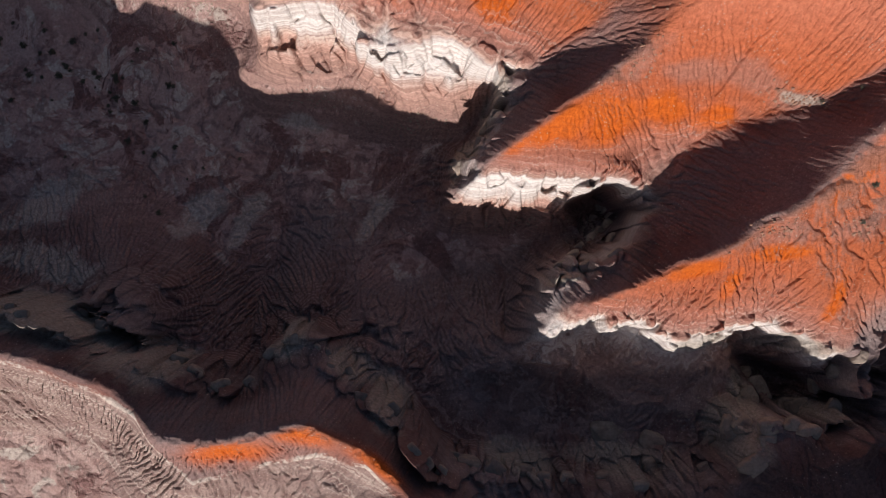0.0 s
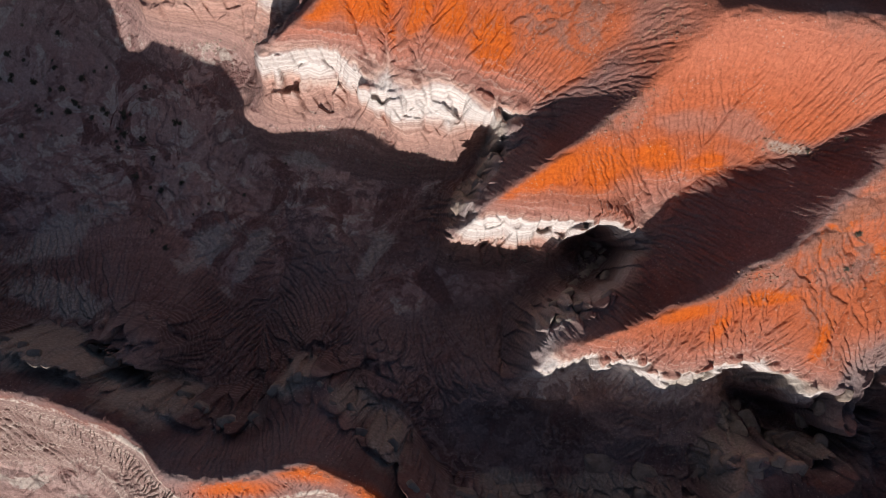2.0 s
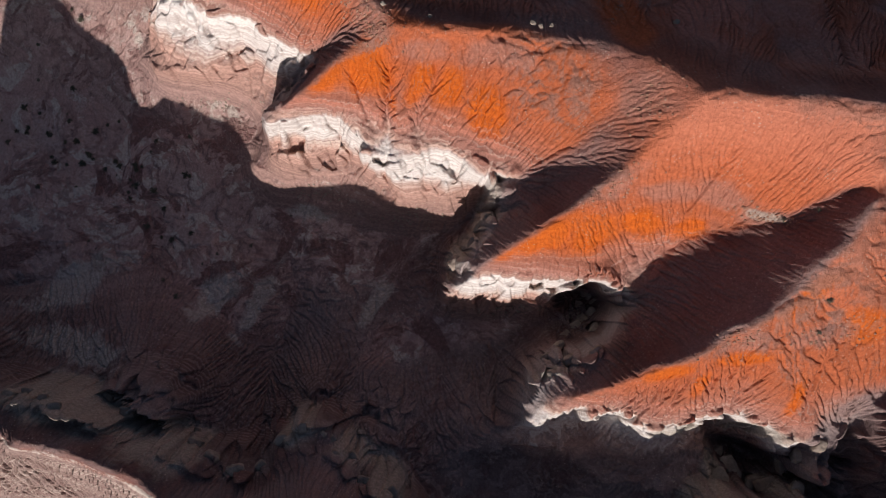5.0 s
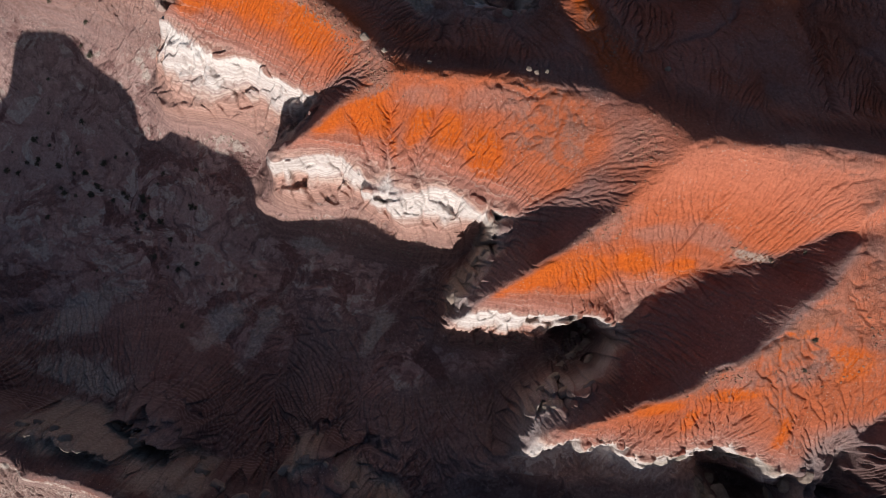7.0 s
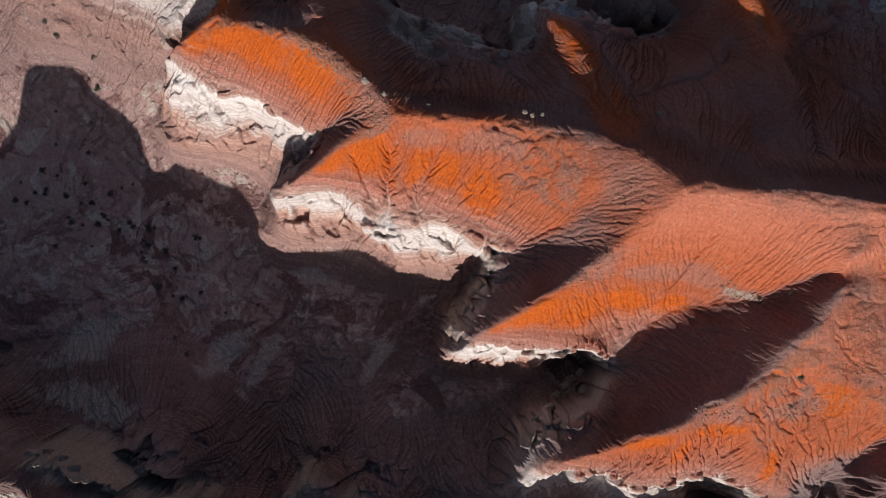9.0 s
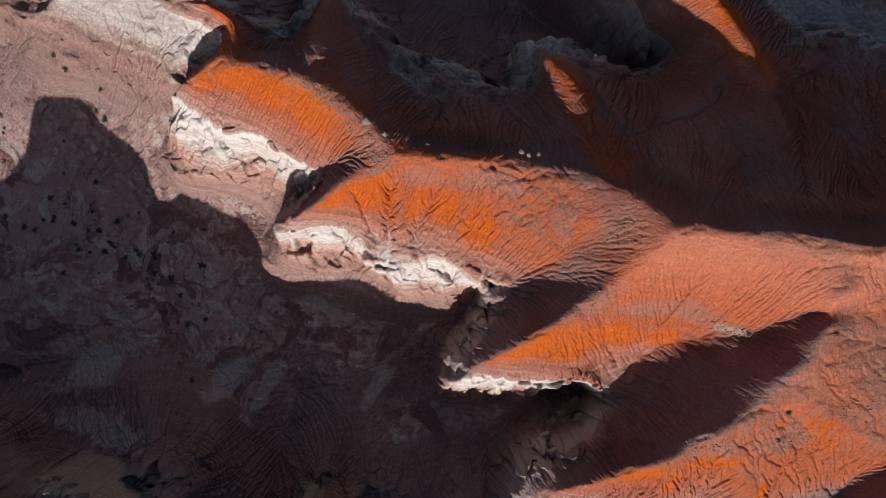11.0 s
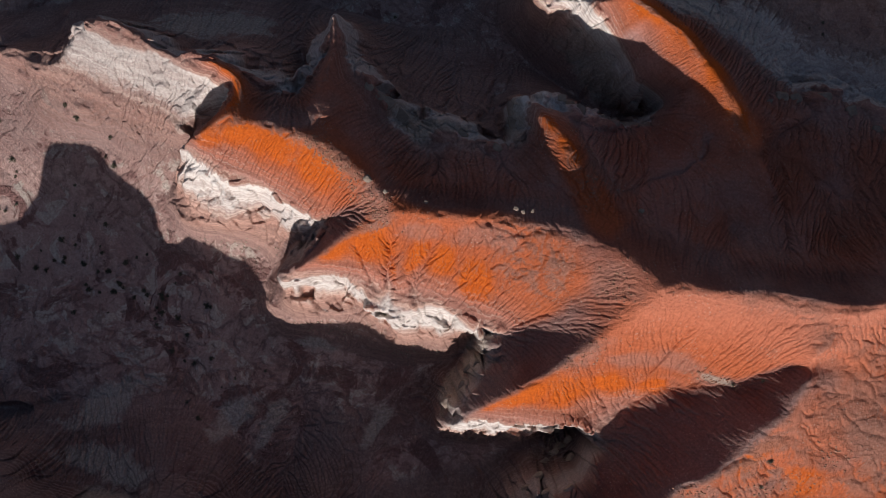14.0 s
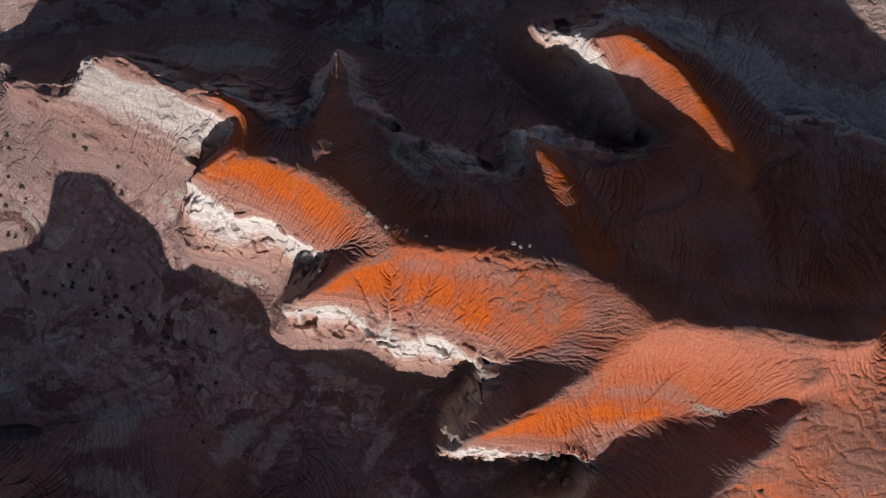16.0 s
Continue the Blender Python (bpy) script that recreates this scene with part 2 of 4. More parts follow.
# ---- the land: one height field, spanned between the lines of its plan ----
LINES = []


def lay(name, *points):
    """A crest, rim, foot or wash of the plan, as places in metres."""
    LINES.append(np.array(points, float))


lay("crest main", (-45, 80.5, 15), (-39, 80.5, 16.8), (-25, 75.5, 18.7), (-14.5, 67.5, 20), (-8.5, 60, 21.3), (2.5, 60, 22.4), (16, 58.5, 20.8), (28.5, 56.5, 22.5), (32, 56.5, 24.6), (37.5, 54, 27), (43, 48, 29.2), (50, 45.5, 32), (59.5, 45, 33.5), (67.5, 44.5, 34), (78.5, 42.5, 34.8), (83, 41, 34), (89.5, 44, 36))
lay("crest D", (4, 12, 7), (9, 16.5, 12), (14.5, 21, 17), (20, 24.5, 21), (29, 30.5, 23), (35, 35, 25), (42, 40, 29), (47, 45.5, 33))
lay("ravine CD", (11.5, 32, 4), (15.5, 34.5, 9), (21.5, 37.5, 14), (28.5, 42, 19), (32, 43.5, 21.6), (36.5, 49, 26))
lay("crest E", (19, -12.5, 11.5), (26, -10, 14.5), (32, -6, 18.5), (39, -2, 23), (45.5, 0, 25.5), (52.5, 4.5, 27.5), (60.5, 8.5, 28.3), (64.5, 14, 29.3), (68.5, 19, 30.8), (72, 23, 31.3), (78.5, 35, 34))
lay("ravine DE", (37, 11, 11), (45, 19, 13), (53, 23.5, 15), (57, 24.2, 16.8), (61, 24.5, 19), (64.5, 24.9, 21), (69.5, 27, 24.5), (77.5, 30.5, 28), (81.5, 32, 30))
lay("crest E nose", (55.5, 4.5, 27.3), (52, 4, 25), (50, 2, 24))
lay("slope E nw", (40, 4, 14), (45.5, 8, 15.2), (51.5, 13.5, 17), (58.5, 17.5, 19.5), (63, 20.5, 22.5), (68, 23, 25))
lay("slope D nw", (12.5, 27, 8), (17.5, 29.5, 11.5), (24, 32.5, 16), (29.5, 35.5, 20))
lay("pocket E", (69.5, 10, 26), (77, 4, 24), (75, -5.5, 20), (76.5, -15, 12))
lay("crest E far", (68, 15.5, 29.2), (76.5, 9, 27), (82, 7, 26))
lay("ravine E2", (79.5, -20, 7), (83.5, -14, 10), (87, -8, 14.5), (89, -3.5, 18))
lay("crest E2", (83.5, -18, 13), (84, -13.5, 21), (85, -11, 25), (91, -5.5, 31))
lay("crest E south", (59, 4.5, 26.5), (63, -4, 22), (70.5, -13.5, 16))
lay("crest E mid", (44, -1.5, 24), (47, -8.5, 18), (45, -15, 13))
lay("rim C", (-33, 47, 9), (-34.5, 45, 7.6), (-29.5, 45, 8), (-23.5, 45.5, 8), (-18, 44.5, 7.8), (-15, 41, 7.6), (-13, 38, 7.6), (-9, 37.5, 7.6), (-5, 39.5, 7.8), (0, 40, 8), (5.5, 38.5, 7.8), (10, 35.5, 7.6), (13, 34, 7.5))
lay("rim D", (4, 11.5, 7), (8, 13.5, 9.5), (15, 13.5, 10), (24.5, 13, 11), (31.5, 12, 11), (36.5, 11.5, 12))
lay("rim D nw", (3.5, 16, 7), (6.5, 19, 7.5), (9.5, 23.5, 8), (11.5, 29, 7), (12.5, 33, 6.6))
lay("rim E", (18, -15, 11), (23, -14, 11.5), (30, -13, 12), (35.5, -12.5, 12), (39.5, -16, 12), (43.5, -17, 11.5), (47.5, -15, 12), (52.5, -13.5, 12), (59.5, -14, 12), (64.5, -16, 13), (71.5, -18, 14), (74.5, -16.5, 13), (77.5, -14, 12.5), (79.5, -12, 13))
lay("rim E nw", (17.5, -12, 11), (18.5, -8.5, 10.5), (22.5, -5.5, 10.5), (26.5, -4, 10.5), (32, 0, 11), (35, 5.5, 11.5), (36, 11, 12))
lay("rim B", (-60, 69.5, 4), (-53.5, 70, 5), (-46, 68.5, 6), (-37, 66.5, 7), (-32, 63, 8.5), (-28, 59.5, 9.5))
lay("foot C", (-42, 38.5, -9), (-36.5, 33.5, -10.5), (-28.5, 35.5, -9), (-20, 37, -8.5), (-17, 38.5, -7), (-15, 38, -4), (-13.5, 34, -6), (-11.5, 29.5, -7.8), (-5, 28.5, -8), (2, 28, -8), (5, 32, -5), (8.5, 34, -4), (11, 33, -4))
lay("toe C", (-42, 30, -15), (-30, 26, -15.5), (-17.5, 24, -15.5), (-6.5, 22, -15), (3.5, 22.5, -13), (9.5, 26.5, -11))
lay("foot D", (1.5, 8.5, 0), (7, 7.5, 0), (16, 8.5, 1), (21, 9, 0), (27, 10.2, -9), (33, 10.6, -11))
lay("toe D", (-0.5, 3.5, -10), (11.5, 2, -10), (21, 2, -9), (27, 3, -10))
lay("foot D nw", (1, 11, -2), (3.5, 16, -3), (7, 22, -4), (10, 28, -3), (11.5, 33, -2))
lay("toe D nw", (-1.5, 11, -13), (0, 19.5, -13), (4.5, 26, -11), (7.5, 30, -8))
lay("foot E", (15.8, -16.5, 3), (19, -17.2, 4), (24.5, -16, 4), (32, -15, 4), (36.5, -15, 5), (40.5, -18.5, 4), (46, -20, 4), (51.5, -17.5, 4), (56.5, -16, 5), (66, -18, 5), (71, -22.5, 6), (75, -22.5, 6))
lay("foot E nw", (15, -14, 1), (15.8, -10.5, 0), (17.5, -6.5, -1), (21.5, -2.2, -2), (28, 0, -3), (33, 3.5, -4), (35.5, 7.5, -4), (36, 11, -3))
lay("toe E nw", (12.5, -16, -6), (13.5, -7, -8), (20, 0.5, -8), (28.5, 3.2, -7), (32.5, 4.8, -7))
lay("toe E", (16.5, -22.5, -1), (23.5, -23, 2), (34.5, -24, 2), (45.5, -25, 2), (55, -24, 3))
lay("pit E", (56.5, -21.5, -2), (61, -22.3, -8), (66.5, -24.2, -12), (72, -28, -16), (76, -28.5, -18), (78, -29.5, -16))
lay("alcove D", (28, 7.4, -12), (31, 8.4, -16), (34.5, 9.2, -16), (35, 7.4, -13))
lay("alcove C", (9, 27.5, -10), (10, 30, -10), (11, 32, -8))
lay("foot B", (-70.5, 62, -16), (-66, 56, -16.6), (-60.5, 55, -16.6), (-51.5, 54.5, -15.2), (-46, 52, -14.2), (-42, 47.5, -13))
lay("step B", (-68.5, 63.5, -12), (-63, 58.5, -8), (-54.5, 59.5, -6), (-45.5, 59.5, -6), (-37.5, 58, -5), (-36, 55, -6))
lay("wall B west", (-69, 62.5, -14), (-67, 67, -12), (-65, 71, -9), (-62.5, 75, -6))
lay("ravine BC", (-15.5, 63, 18), (-19.5, 60, 14.5), (-24.5, 59, 8), (-29.5, 57, 1), (-34, 53.5, -5), (-38.5, 49, -10), (-42.5, 44.5, -14))
lay("crest C", (-32, 47, 9.5), (-27, 50.5, 13), (-21, 55, 16.5), (-15, 57, 18.8), (-8.5, 59, 20.5))
lay("crest A", (-83.5, 106, 4), (-73, 102.5, 4), (-60.5, 97, 4.2), (-51.5, 95, 8), (-45.5, 91, 11), (-44, 85, 12.5), (-45, 80.5, 15))
lay("rim A", (-114, 102, -10), (-105, 100, -10), (-102, 96.5, -9), (-90.5, 98.5, -4), (-86.5, 104, 1))
lay("foot A", (-124, 110.5, -26), (-113.5, 109, -28), (-105.5, 111.5, -28), (-102.5, 117.5, -28), (-82.5, 114, -22), (-67.5, 106.5, -15), (-51.5, 99, -8), (-44, 95.5, -7))
lay("slope A", (-103, 88.5, -14), (-83.5, 88, -8), (-67.5, 89, -4), (-57.5, 90.5, 0), (-50.5, 91.5, 6))
lay("toe A", (-109.5, 95, -18), (-107.5, 80, -20), (-87.5, 78.5, -17.5), (-76.5, 66.5, -17), (-71.5, 64.5, -16))
lay("ravine AB", (-47, 90, 8), (-50, 89.5, 0), (-54, 86, -6), (-59, 82, -10), (-63.5, 77, -12.5), (-67.5, 70.5, -14), (-71.5, 64.5, -16))
lay("edge A", (-50.5, 94, 7), (-53, 92.3, 4), (-58.6, 86, -0.5), (-62.5, 81.5, -5))
lay("crest B west", (-60, 75, 5), (-58.5, 76.7, 7), (-55.5, 77.8, 9.5), (-52.5, 79.2, 11.5), (-46.5, 83.6, 13.5))
lay("plain west", (-149, 80, -28), (-119, 72.5, -27), (-105, 61.5, -25), (-83, 52.5, -22), (-57, 47, -18), (-44, 39.5, -15))
lay("wash", (-142.5, 34.5, -28), (-97, 41, -24.5), (-79, 27.5, -21), (-54.5, 26.5, -17.5), (-29.5, 19.5, -15.5), (-4, 18.5, -15.5), (-10.5, 10.5, -13.5), (-10, -8, -10.3), (9, -2.5, -9.5), (16.5, 6, -9))
lay("floor west", (-125.5, 8.5, -24), (-100.5, 9, -21), (-77.5, 13.5, -17.7), (-66.5, 21, -19.8), (-46, -2, -12.9), (-33.5, 8, -15))
lay("mound west", (-118, 2.5, -14), (-107, 3.5, -15), (-102, 5.5, -17), (-97.5, 9.5, -19))
lay("spur mid", (-27, 0, -12), (-25.5, -7, -6.8), (-26.5, -14, 4))
lay("wash mid", (-10, -7.5, -10.3), (-7.5, -13.5, -5), (-2.5, -20, -1), (13, -22, 1), (23.5, -20, 3.6), (34.5, -30.5, 2), (50.5, -30.5, 3))
lay("gully mid", (-39, -7, -12), (-39, -14, -7), (-40, -20.5, -3))
lay("gully b", (-19, -13.5, -5), (-15.5, -17.5, 3.5), (-7, -22.5, 2), (5, -31, 1), (13, -35.5, 0), (24.5, -36.5, 1), (33.5, -35.5, 1), (43.5, -37.5, 1), (49.5, -34.5, 3))
lay("crest G", (-81, -18, 20), (-75, -19, 20), (-69.5, -20, 20.5), (-65, -21, 21), (-60.5, -23, 21.5), (-54.5, -24, 21.5), (-51, -27.5, 22.5), (-48, -31.5, 24), (-43, -31.5, 25.3), (-37, -31.5, 26), (-30.5, -30, 26.7), (-25.5, -28.5, 26.8), (-22.5, -28.5, 26.2), (-18, -30, 25.5), (-12.5, -32.5, 25), (-7.5, -36, 25.5), (-4, -40, 26.5), (1.5, -44.5, 29))
lay("brow G", (-79, -15.5, 22), (-73.5, -16.5, 22), (-70, -17.5, 22), (-66, -18.6, 22.2), (-63.5, -19, 22.5), (-59.5, -20.5, 22.6), (-55, -23, 22.3))
lay("rim G", (-86.5, -9, 11), (-80.5, -10.5, 11), (-70, -12, 11), (-59.5, -14.5, 12), (-54.5, -19, 11.5), (-47.5, -21.5, 10.8), (-42.5, -24.5, 10.5), (-35.5, -24.5, 10.5), (-30.5, -17.5, 11.6), (-25, -15.5, 11), (-21, -18.5, 10.5), (-15, -26, 9.5), (-9, -28, 9), (-5, -34, 8), (-0.5, -38, 7), (5, -39.5, 6))
lay("foot G", (-99, -6.5, -8), (-91.5, -7.5, -7), (-76.5, -10, -5), (-63.5, -14, -4), (-51.5, -20, -3), (-44, -21.5, -1), (-38, -19, -3), (-34.5, -15, -3), (-25, -14, -2), (-20, -17.5, 3), (-13.5, -24, 3), (-7, -26, 2.5), (-1.5, -35, 2), (5, -37.5, 0))
lay("south G", (-88, -26, 9), (-80.5, -26, 8), (-79, -30.5, 3), (-74.5, -34, -1), (-65, -37.5, 0), (-56, -40.5, 8), (-46.5, -43.5, 14), (-35.5, -39, 18), (-23, -35.5, 19.5), (-14, -39.5, 19), (-9, -42.5, 19))
lay("low G", (-102.5, -37.5, -6), (-78, -37, -3), (-69, -46.5, -4), (-55.5, -59.5, -4), (-32, -58.5, -2))
lay("rim F", (5, -39.5, 6), (12, -42.5, 8), (22.5, -42.5, 9), (28.5, -43.5, 10), (39, -42.5, 10), (49.5, -40, 11.5), (53, -34.5, 13), (56.5, -31.5, 15), (61.5, -31, 15), (68.5, -32.5, 14.5), (73, -30.5, 14), (75, -26, 13.5), (77.5, -20.5, 12), (80, -16, 12))
lay("foot F", (10.5, -40, 0), (19, -40, 3), (30, -42, 4), (40.5, -41, 4), (49.5, -38.5, 4), (54.5, -33, 4), (58.5, -30.5, 5), (68.5, -31.5, 0), (76, -32.5, 0), (79, -29, -1), (78.5, -24.5, 2), (78, -21.5, 5))
lay("top F", (7, -45.5, 10), (27, -46.5, 13), (46.5, -45.5, 15.5), (55.5, -36.5, 16.3), (65, -38, 18), (75.5, -32.5, 19.5))
lay("crest K", (-24.5, 108.5, 3), (-24, 98.5, 8), (-26.5, 87, 14), (-26.5, 83, 16), (-25.5, 75.5, 17))
lay("pit K", (-36, 104, -20), (-34.5, 97, -18), (-35, 91.5, -10))
lay("rim north", (-18, 91.5, 5), (-10, 85.5, 2), (-4.5, 79, 4), (3.5, 80.5, 3), (10.5, 78, 3.5), (18, 75, 5.3), (20, 79.5, 3), (17.5, 88, 1), (23, 89, 2.4), (31, 88, 1), (39.5, 84, -1), (46, 82.5, -3), (53, 84, -4))
lay("foot north", (-20, 102.5, -10), (-12.5, 93, -10), (-8, 89, -9), (1, 85.5, -9), (11, 84.5, -10), (15.5, 80.5, -8), (15.5, 89.5, -14), (14.5, 93, -20), (25, 95.5, -18), (34, 94, -18), (44, 90, -21), (51, 88.5, -24), (56, 89, -20))
lay("crest I", (22.5, 89, 2.6), (24.5, 83, 9), (27.5, 79.5, 12.5), (30.5, 72, 15), (35, 66, 18), (35.5, 57, 22), (37.5, 54, 27))
lay("bench", (-5, 64, 19.2), (6.5, 62, 19.5), (17.5, 61.5, 19.3), (27.5, 60, 20))
lay("crest H", (24, 117.5, -8), (31.5, 114, -4), (37.5, 111.5, 1), (44.5, 112, 6), (56.5, 103.5, 7.5), (63.5, 93.5, 10), (67, 86, 12), (69.2, 79, 13.2), (73, 68, 16.5), (65, 56, 21), (55.5, 49, 28))
lay("rim H", (25, 116, -8), (33, 112, -5), (40, 108, -3), (46.5, 101.5, -1), (52, 95.5, 1), (59, 91.5, 5), (54, 86, -2))
lay("foot H", (14.5, 121.5, -30), (17.5, 111, -26), (28.5, 100, -23), (39, 92, -19))
lay("north H", (34.5, 126.5, -24), (49, 123, -12), (67, 111.5, -8), (76.5, 100, -6), (80, 89.5, -2))
lay("rim east", (80, 89.5, -2), (87.5, 91, -1.5), (93.5, 91.5, -1), (100.5, 88.5, -2), (105, 83.5, -1.8), (112.5, 81.5, -1))
lay("foot east", (88, 98.5, -12), (100.5, 99.5, -14), (107.5, 95, -13), (117.5, 89.5, -13))
lay("gully east", (86, 85, 2), (86.5, 67, 10), (89, 54, 18), (91, 47.5, 26))
lay("gully east b", (77, 76, 7), (78, 60, 17), (72, 49.5, 26))
lay("valley north", (-151, 122.5, -42), (-121, 120, -39), (-80, 127, -36), (-46, 125, -33), (-13, 115, -32), (3.5, 115, -33), (13, 125.5, -33), (35.5, 141, -30), (74.5, 137, -26), (96.5, 120.5, -22), (106.5, 111.5, -18), (120.5, 107.5, -18))
# land beyond: high ground to the south that shades the gorge, open plain elsewhere
lay("south ridge", (-4, -43, 29), (3, -52, 32.5), (8, -62, 36), (14, -78, 43), (22, -94, 49), (40, -96, 50.5), (62, -96, 52.5), (70, -96, 57), (100, -92, 59), (170, -85, 60))
lay("south ridge side", (24, -62, 20), (60, -64, 25), (100, -60, 30))
lay("west butte", (-160, -12, 8), (-134, -10, 10), (-123, -9, 12), (-121, -9, 30), (-107, -9, 30.5), (-104, -9, 27), (-96, -10, 25), (-88, -12, 23))
lay("butte foot", (-128, 8, -15), (-110, 10, -18), (-98, 6, -17), (-92, 2, -13))
lay("butte back", (-150, -30, -4), (-128, -28, -4), (-112, -30, -3), (-98, -34, -2))
lay("south plain", (-180, -60, -8), (-90, -75, -6), (-30, -80, -4), (-20, -140, 0), (60, -146, 10))
lay("west plain", (-178, -60, -12), (-178, 40, -30), (-178, 180, -42))
lay("north plain", (-150, 186, -42), (0, 186, -36), (170, 186, -26))
lay("east upland", (178, -60, 45), (178, 40, 36), (178, 120, 0))

X0, X1, Y0, Y1 = -180.0, 180.0, -150.0, 190.0


def resize(a, ny, nx):
    y, x = np.linspace(0, a.shape[0] - 1, ny), np.linspace(0, a.shape[1] - 1, nx)
    i, j = np.minimum(y.astype(int), a.shape[0] - 2), np.minimum(x.astype(int), a.shape[1] - 2)
    fy, fx = (y - i)[:, None], (x - j)[None, :]
    return (a[np.ix_(i, j)] * (1 - fy) * (1 - fx) + a[np.ix_(i + 1, j)] * fy * (1 - fx)
            + a[np.ix_(i, j + 1)] * (1 - fy) * fx + a[np.ix_(i + 1, j + 1)] * fy * fx)


def blur(a, n=1):
    for _ in range(n):
        p = np.pad(a, 1, mode="edge")
        a = (p[:-2, 1:-1] + 2 * p[1:-1, 1:-1] + p[2:, 1:-1]) / 4
        p = np.pad(a, 1, mode="edge")
        a = (p[1:-1, :-2] + 2 * p[1:-1, 1:-1] + p[1:-1, 2:]) / 4
    return a


def span_land(cell, start, turns):
    """A skin stretched over the plan's lines."""
    nx, ny = int(round((X1 - X0) / cell)) + 1, int(round((Y1 - Y0) / cell)) + 1
    total, count = np.zeros(nx * ny), np.zeros(nx * ny)
    for pts in LINES:
        for a, b in zip(pts[:-1], pts[1:]):
            n = max(2, int(np.hypot(*(b - a)[:2]) / cell * 2) + 1)
            q = a + (b - a) * np.linspace(0, 1, n)[:, None]
            i = np.round((q[:, 1] - Y0) / cell).astype(int).clip(0, ny - 1)
            j = np.round((q[:, 0] - X0) / cell).astype(int).clip(0, nx - 1)
            np.add.at(total, i * nx + j, q[:, 2])
            np.add.at(count, i * nx + j, 1)
    total, count = total.reshape(ny, nx), count.reshape(ny, nx)
    held = count > 0
    fixed = total[held] / count[held]
    h = np.full((ny, nx), fixed.mean()) if start is None else resize(start, ny, nx)
    h[held] = fixed
    for _ in range(turns):
        p = np.pad(h, 1, mode="edge")
        h = 0.25 * (p[:-2, 1:-1] + p[2:, 1:-1] + p[1:-1, :-2] + p[1:-1, 2:])
        h[held] = fixed
    return h


LAND = None
for cell, turns in ((8.0, 300), (4.0, 200), (2.0, 200), (1.0, 160), (0.5, 80)):
    LAND = span_land(cell, LAND, turns)
LAND = blur(LAND, 2)
top = np.linspace(Y0, Y1, LAND.shape[0])[:, None] * 0.085 + LAND - 11.2
top = blur(((top - 3) / 4).clip(0, 1), 4)
LAND = LAND * (1 - top) + blur(LAND, 7) * top          # the clay above the white bed is rounded


def land(x, y):
    """Height of the smooth land on the grid of x by y."""
    j, i = (x.clip(X0, X1 - 0.6) - X0) / 0.5, (y.clip(Y0, Y1 - 0.6) - Y0) / 0.5
    i0, j0 = i.astype(int), j.astype(int)
    fy, fx = (i - i0)[:, None], (j - j0)[None, :]
    return (LAND[np.ix_(i0, j0)] * (1 - fy) * (1 - fx) + LAND[np.ix_(i0 + 1, j0)] * fy * (1 - fx)
            + LAND[np.ix_(i0, j0 + 1)] * (1 - fy) * fx + LAND[np.ix_(i0 + 1, j0 + 1)] * fy * fx)


rng = np.random.default_rng(7)


def hills(ny, nx, size, seed):
    """Smooth noise, -1 to 1, with features of so many metres."""
    cells = size / STEP
    r = np.random.default_rng(seed)
    g = r.uniform(-1, 1, (int(ny / cells) + 4, int(nx / cells) + 4))
    g = blur(g, 1) * 1.6
    y, x = np.arange(ny) / cells + 1, np.arange(nx) / cells + 1
    i, j = y.astype(int), x.astype(int)
    fy, fx = (y - i)[:, None], (x - j)[None, :]
    fy, fx = fy * fy * (3 - 2 * fy), fx * fx * (3 - 2 * fx)
    return (g[np.ix_(i, j)] * (1 - fy) * (1 - fx) + g[np.ix_(i + 1, j)] * fy * (1 - fx)
            + g[np.ix_(i, j + 1)] * (1 - fy) * fx + g[np.ix_(i + 1, j + 1)] * fy * fx)


STEP = 0.2
cx, cy = np.arange(-126, 126, STEP), np.arange(-53, 133, STEP)
ny, nx = len(cy), len(cx)
GX, GY = np.meshgrid(cx, cy)


def land_at(x, y):
    j, i = (x.clip(X0, X1 - 0.6) - X0) / 0.5, (y.clip(Y0, Y1 - 0.6) - Y0) / 0.5
    i0, j0 = i.astype(int), j.astype(int)
    fy, fx = i - i0, j - j0
    return (LAND[i0, j0] * (1 - fy) * (1 - fx) + LAND[i0 + 1, j0] * fy * (1 - fx)
            + LAND[i0, j0 + 1] * (1 - fy) * fx + LAND[i0 + 1, j0 + 1] * fy * fx)


def blocks(size, seed):
    """Broken rock: for each place the two nearest of scattered block centres. Gives the block's own three chances and the way to its joint."""
    r = np.random.default_rng(seed)
    my, mx = int(187 / size) + 6, int(253 / size) + 6
    jit, luck = r.uniform(0.1, 0.9, (my, mx, 2)), r.uniform(-1, 1, (my, mx, 3))
    u, v = (GX - cx[0]) / size + 2, (GY - cy[0]) / size + 2
    i, j = v.astype(int), u.astype(int)
    d1, d2 = np.full(GX.shape, 9.0), np.full(GX.shape, 9.0)
    own = np.zeros(GX.shape, int)
    for di in (-1, 0, 1):
        for dj in (-1, 0, 1):
            a, b = i + di, j + dj
            d = np.hypot(b + jit[a, b, 0] - u, a + jit[a, b, 1] - v)
            k = d < d1
            d2 = np.where(k, d1, np.minimum(d2, d))
            own = np.where(k, a * mx + b, own)
            d1 = np.where(k, d, d1)
    return luck.reshape(-1, 3)[own], (d2 - d1) * size


def ease(v, lo, hi):
    v = ((v - lo) / (hi - lo)).clip(0, 1)
    return v * v * (3 - 2 * v)


def bed_of(z):
    """Height above the top of the white bed, which dips to the north."""
    return z + 0.085 * GY - 11.2 + 10 * ease(GX, 30, 55) * ease(GY, 55, 80)


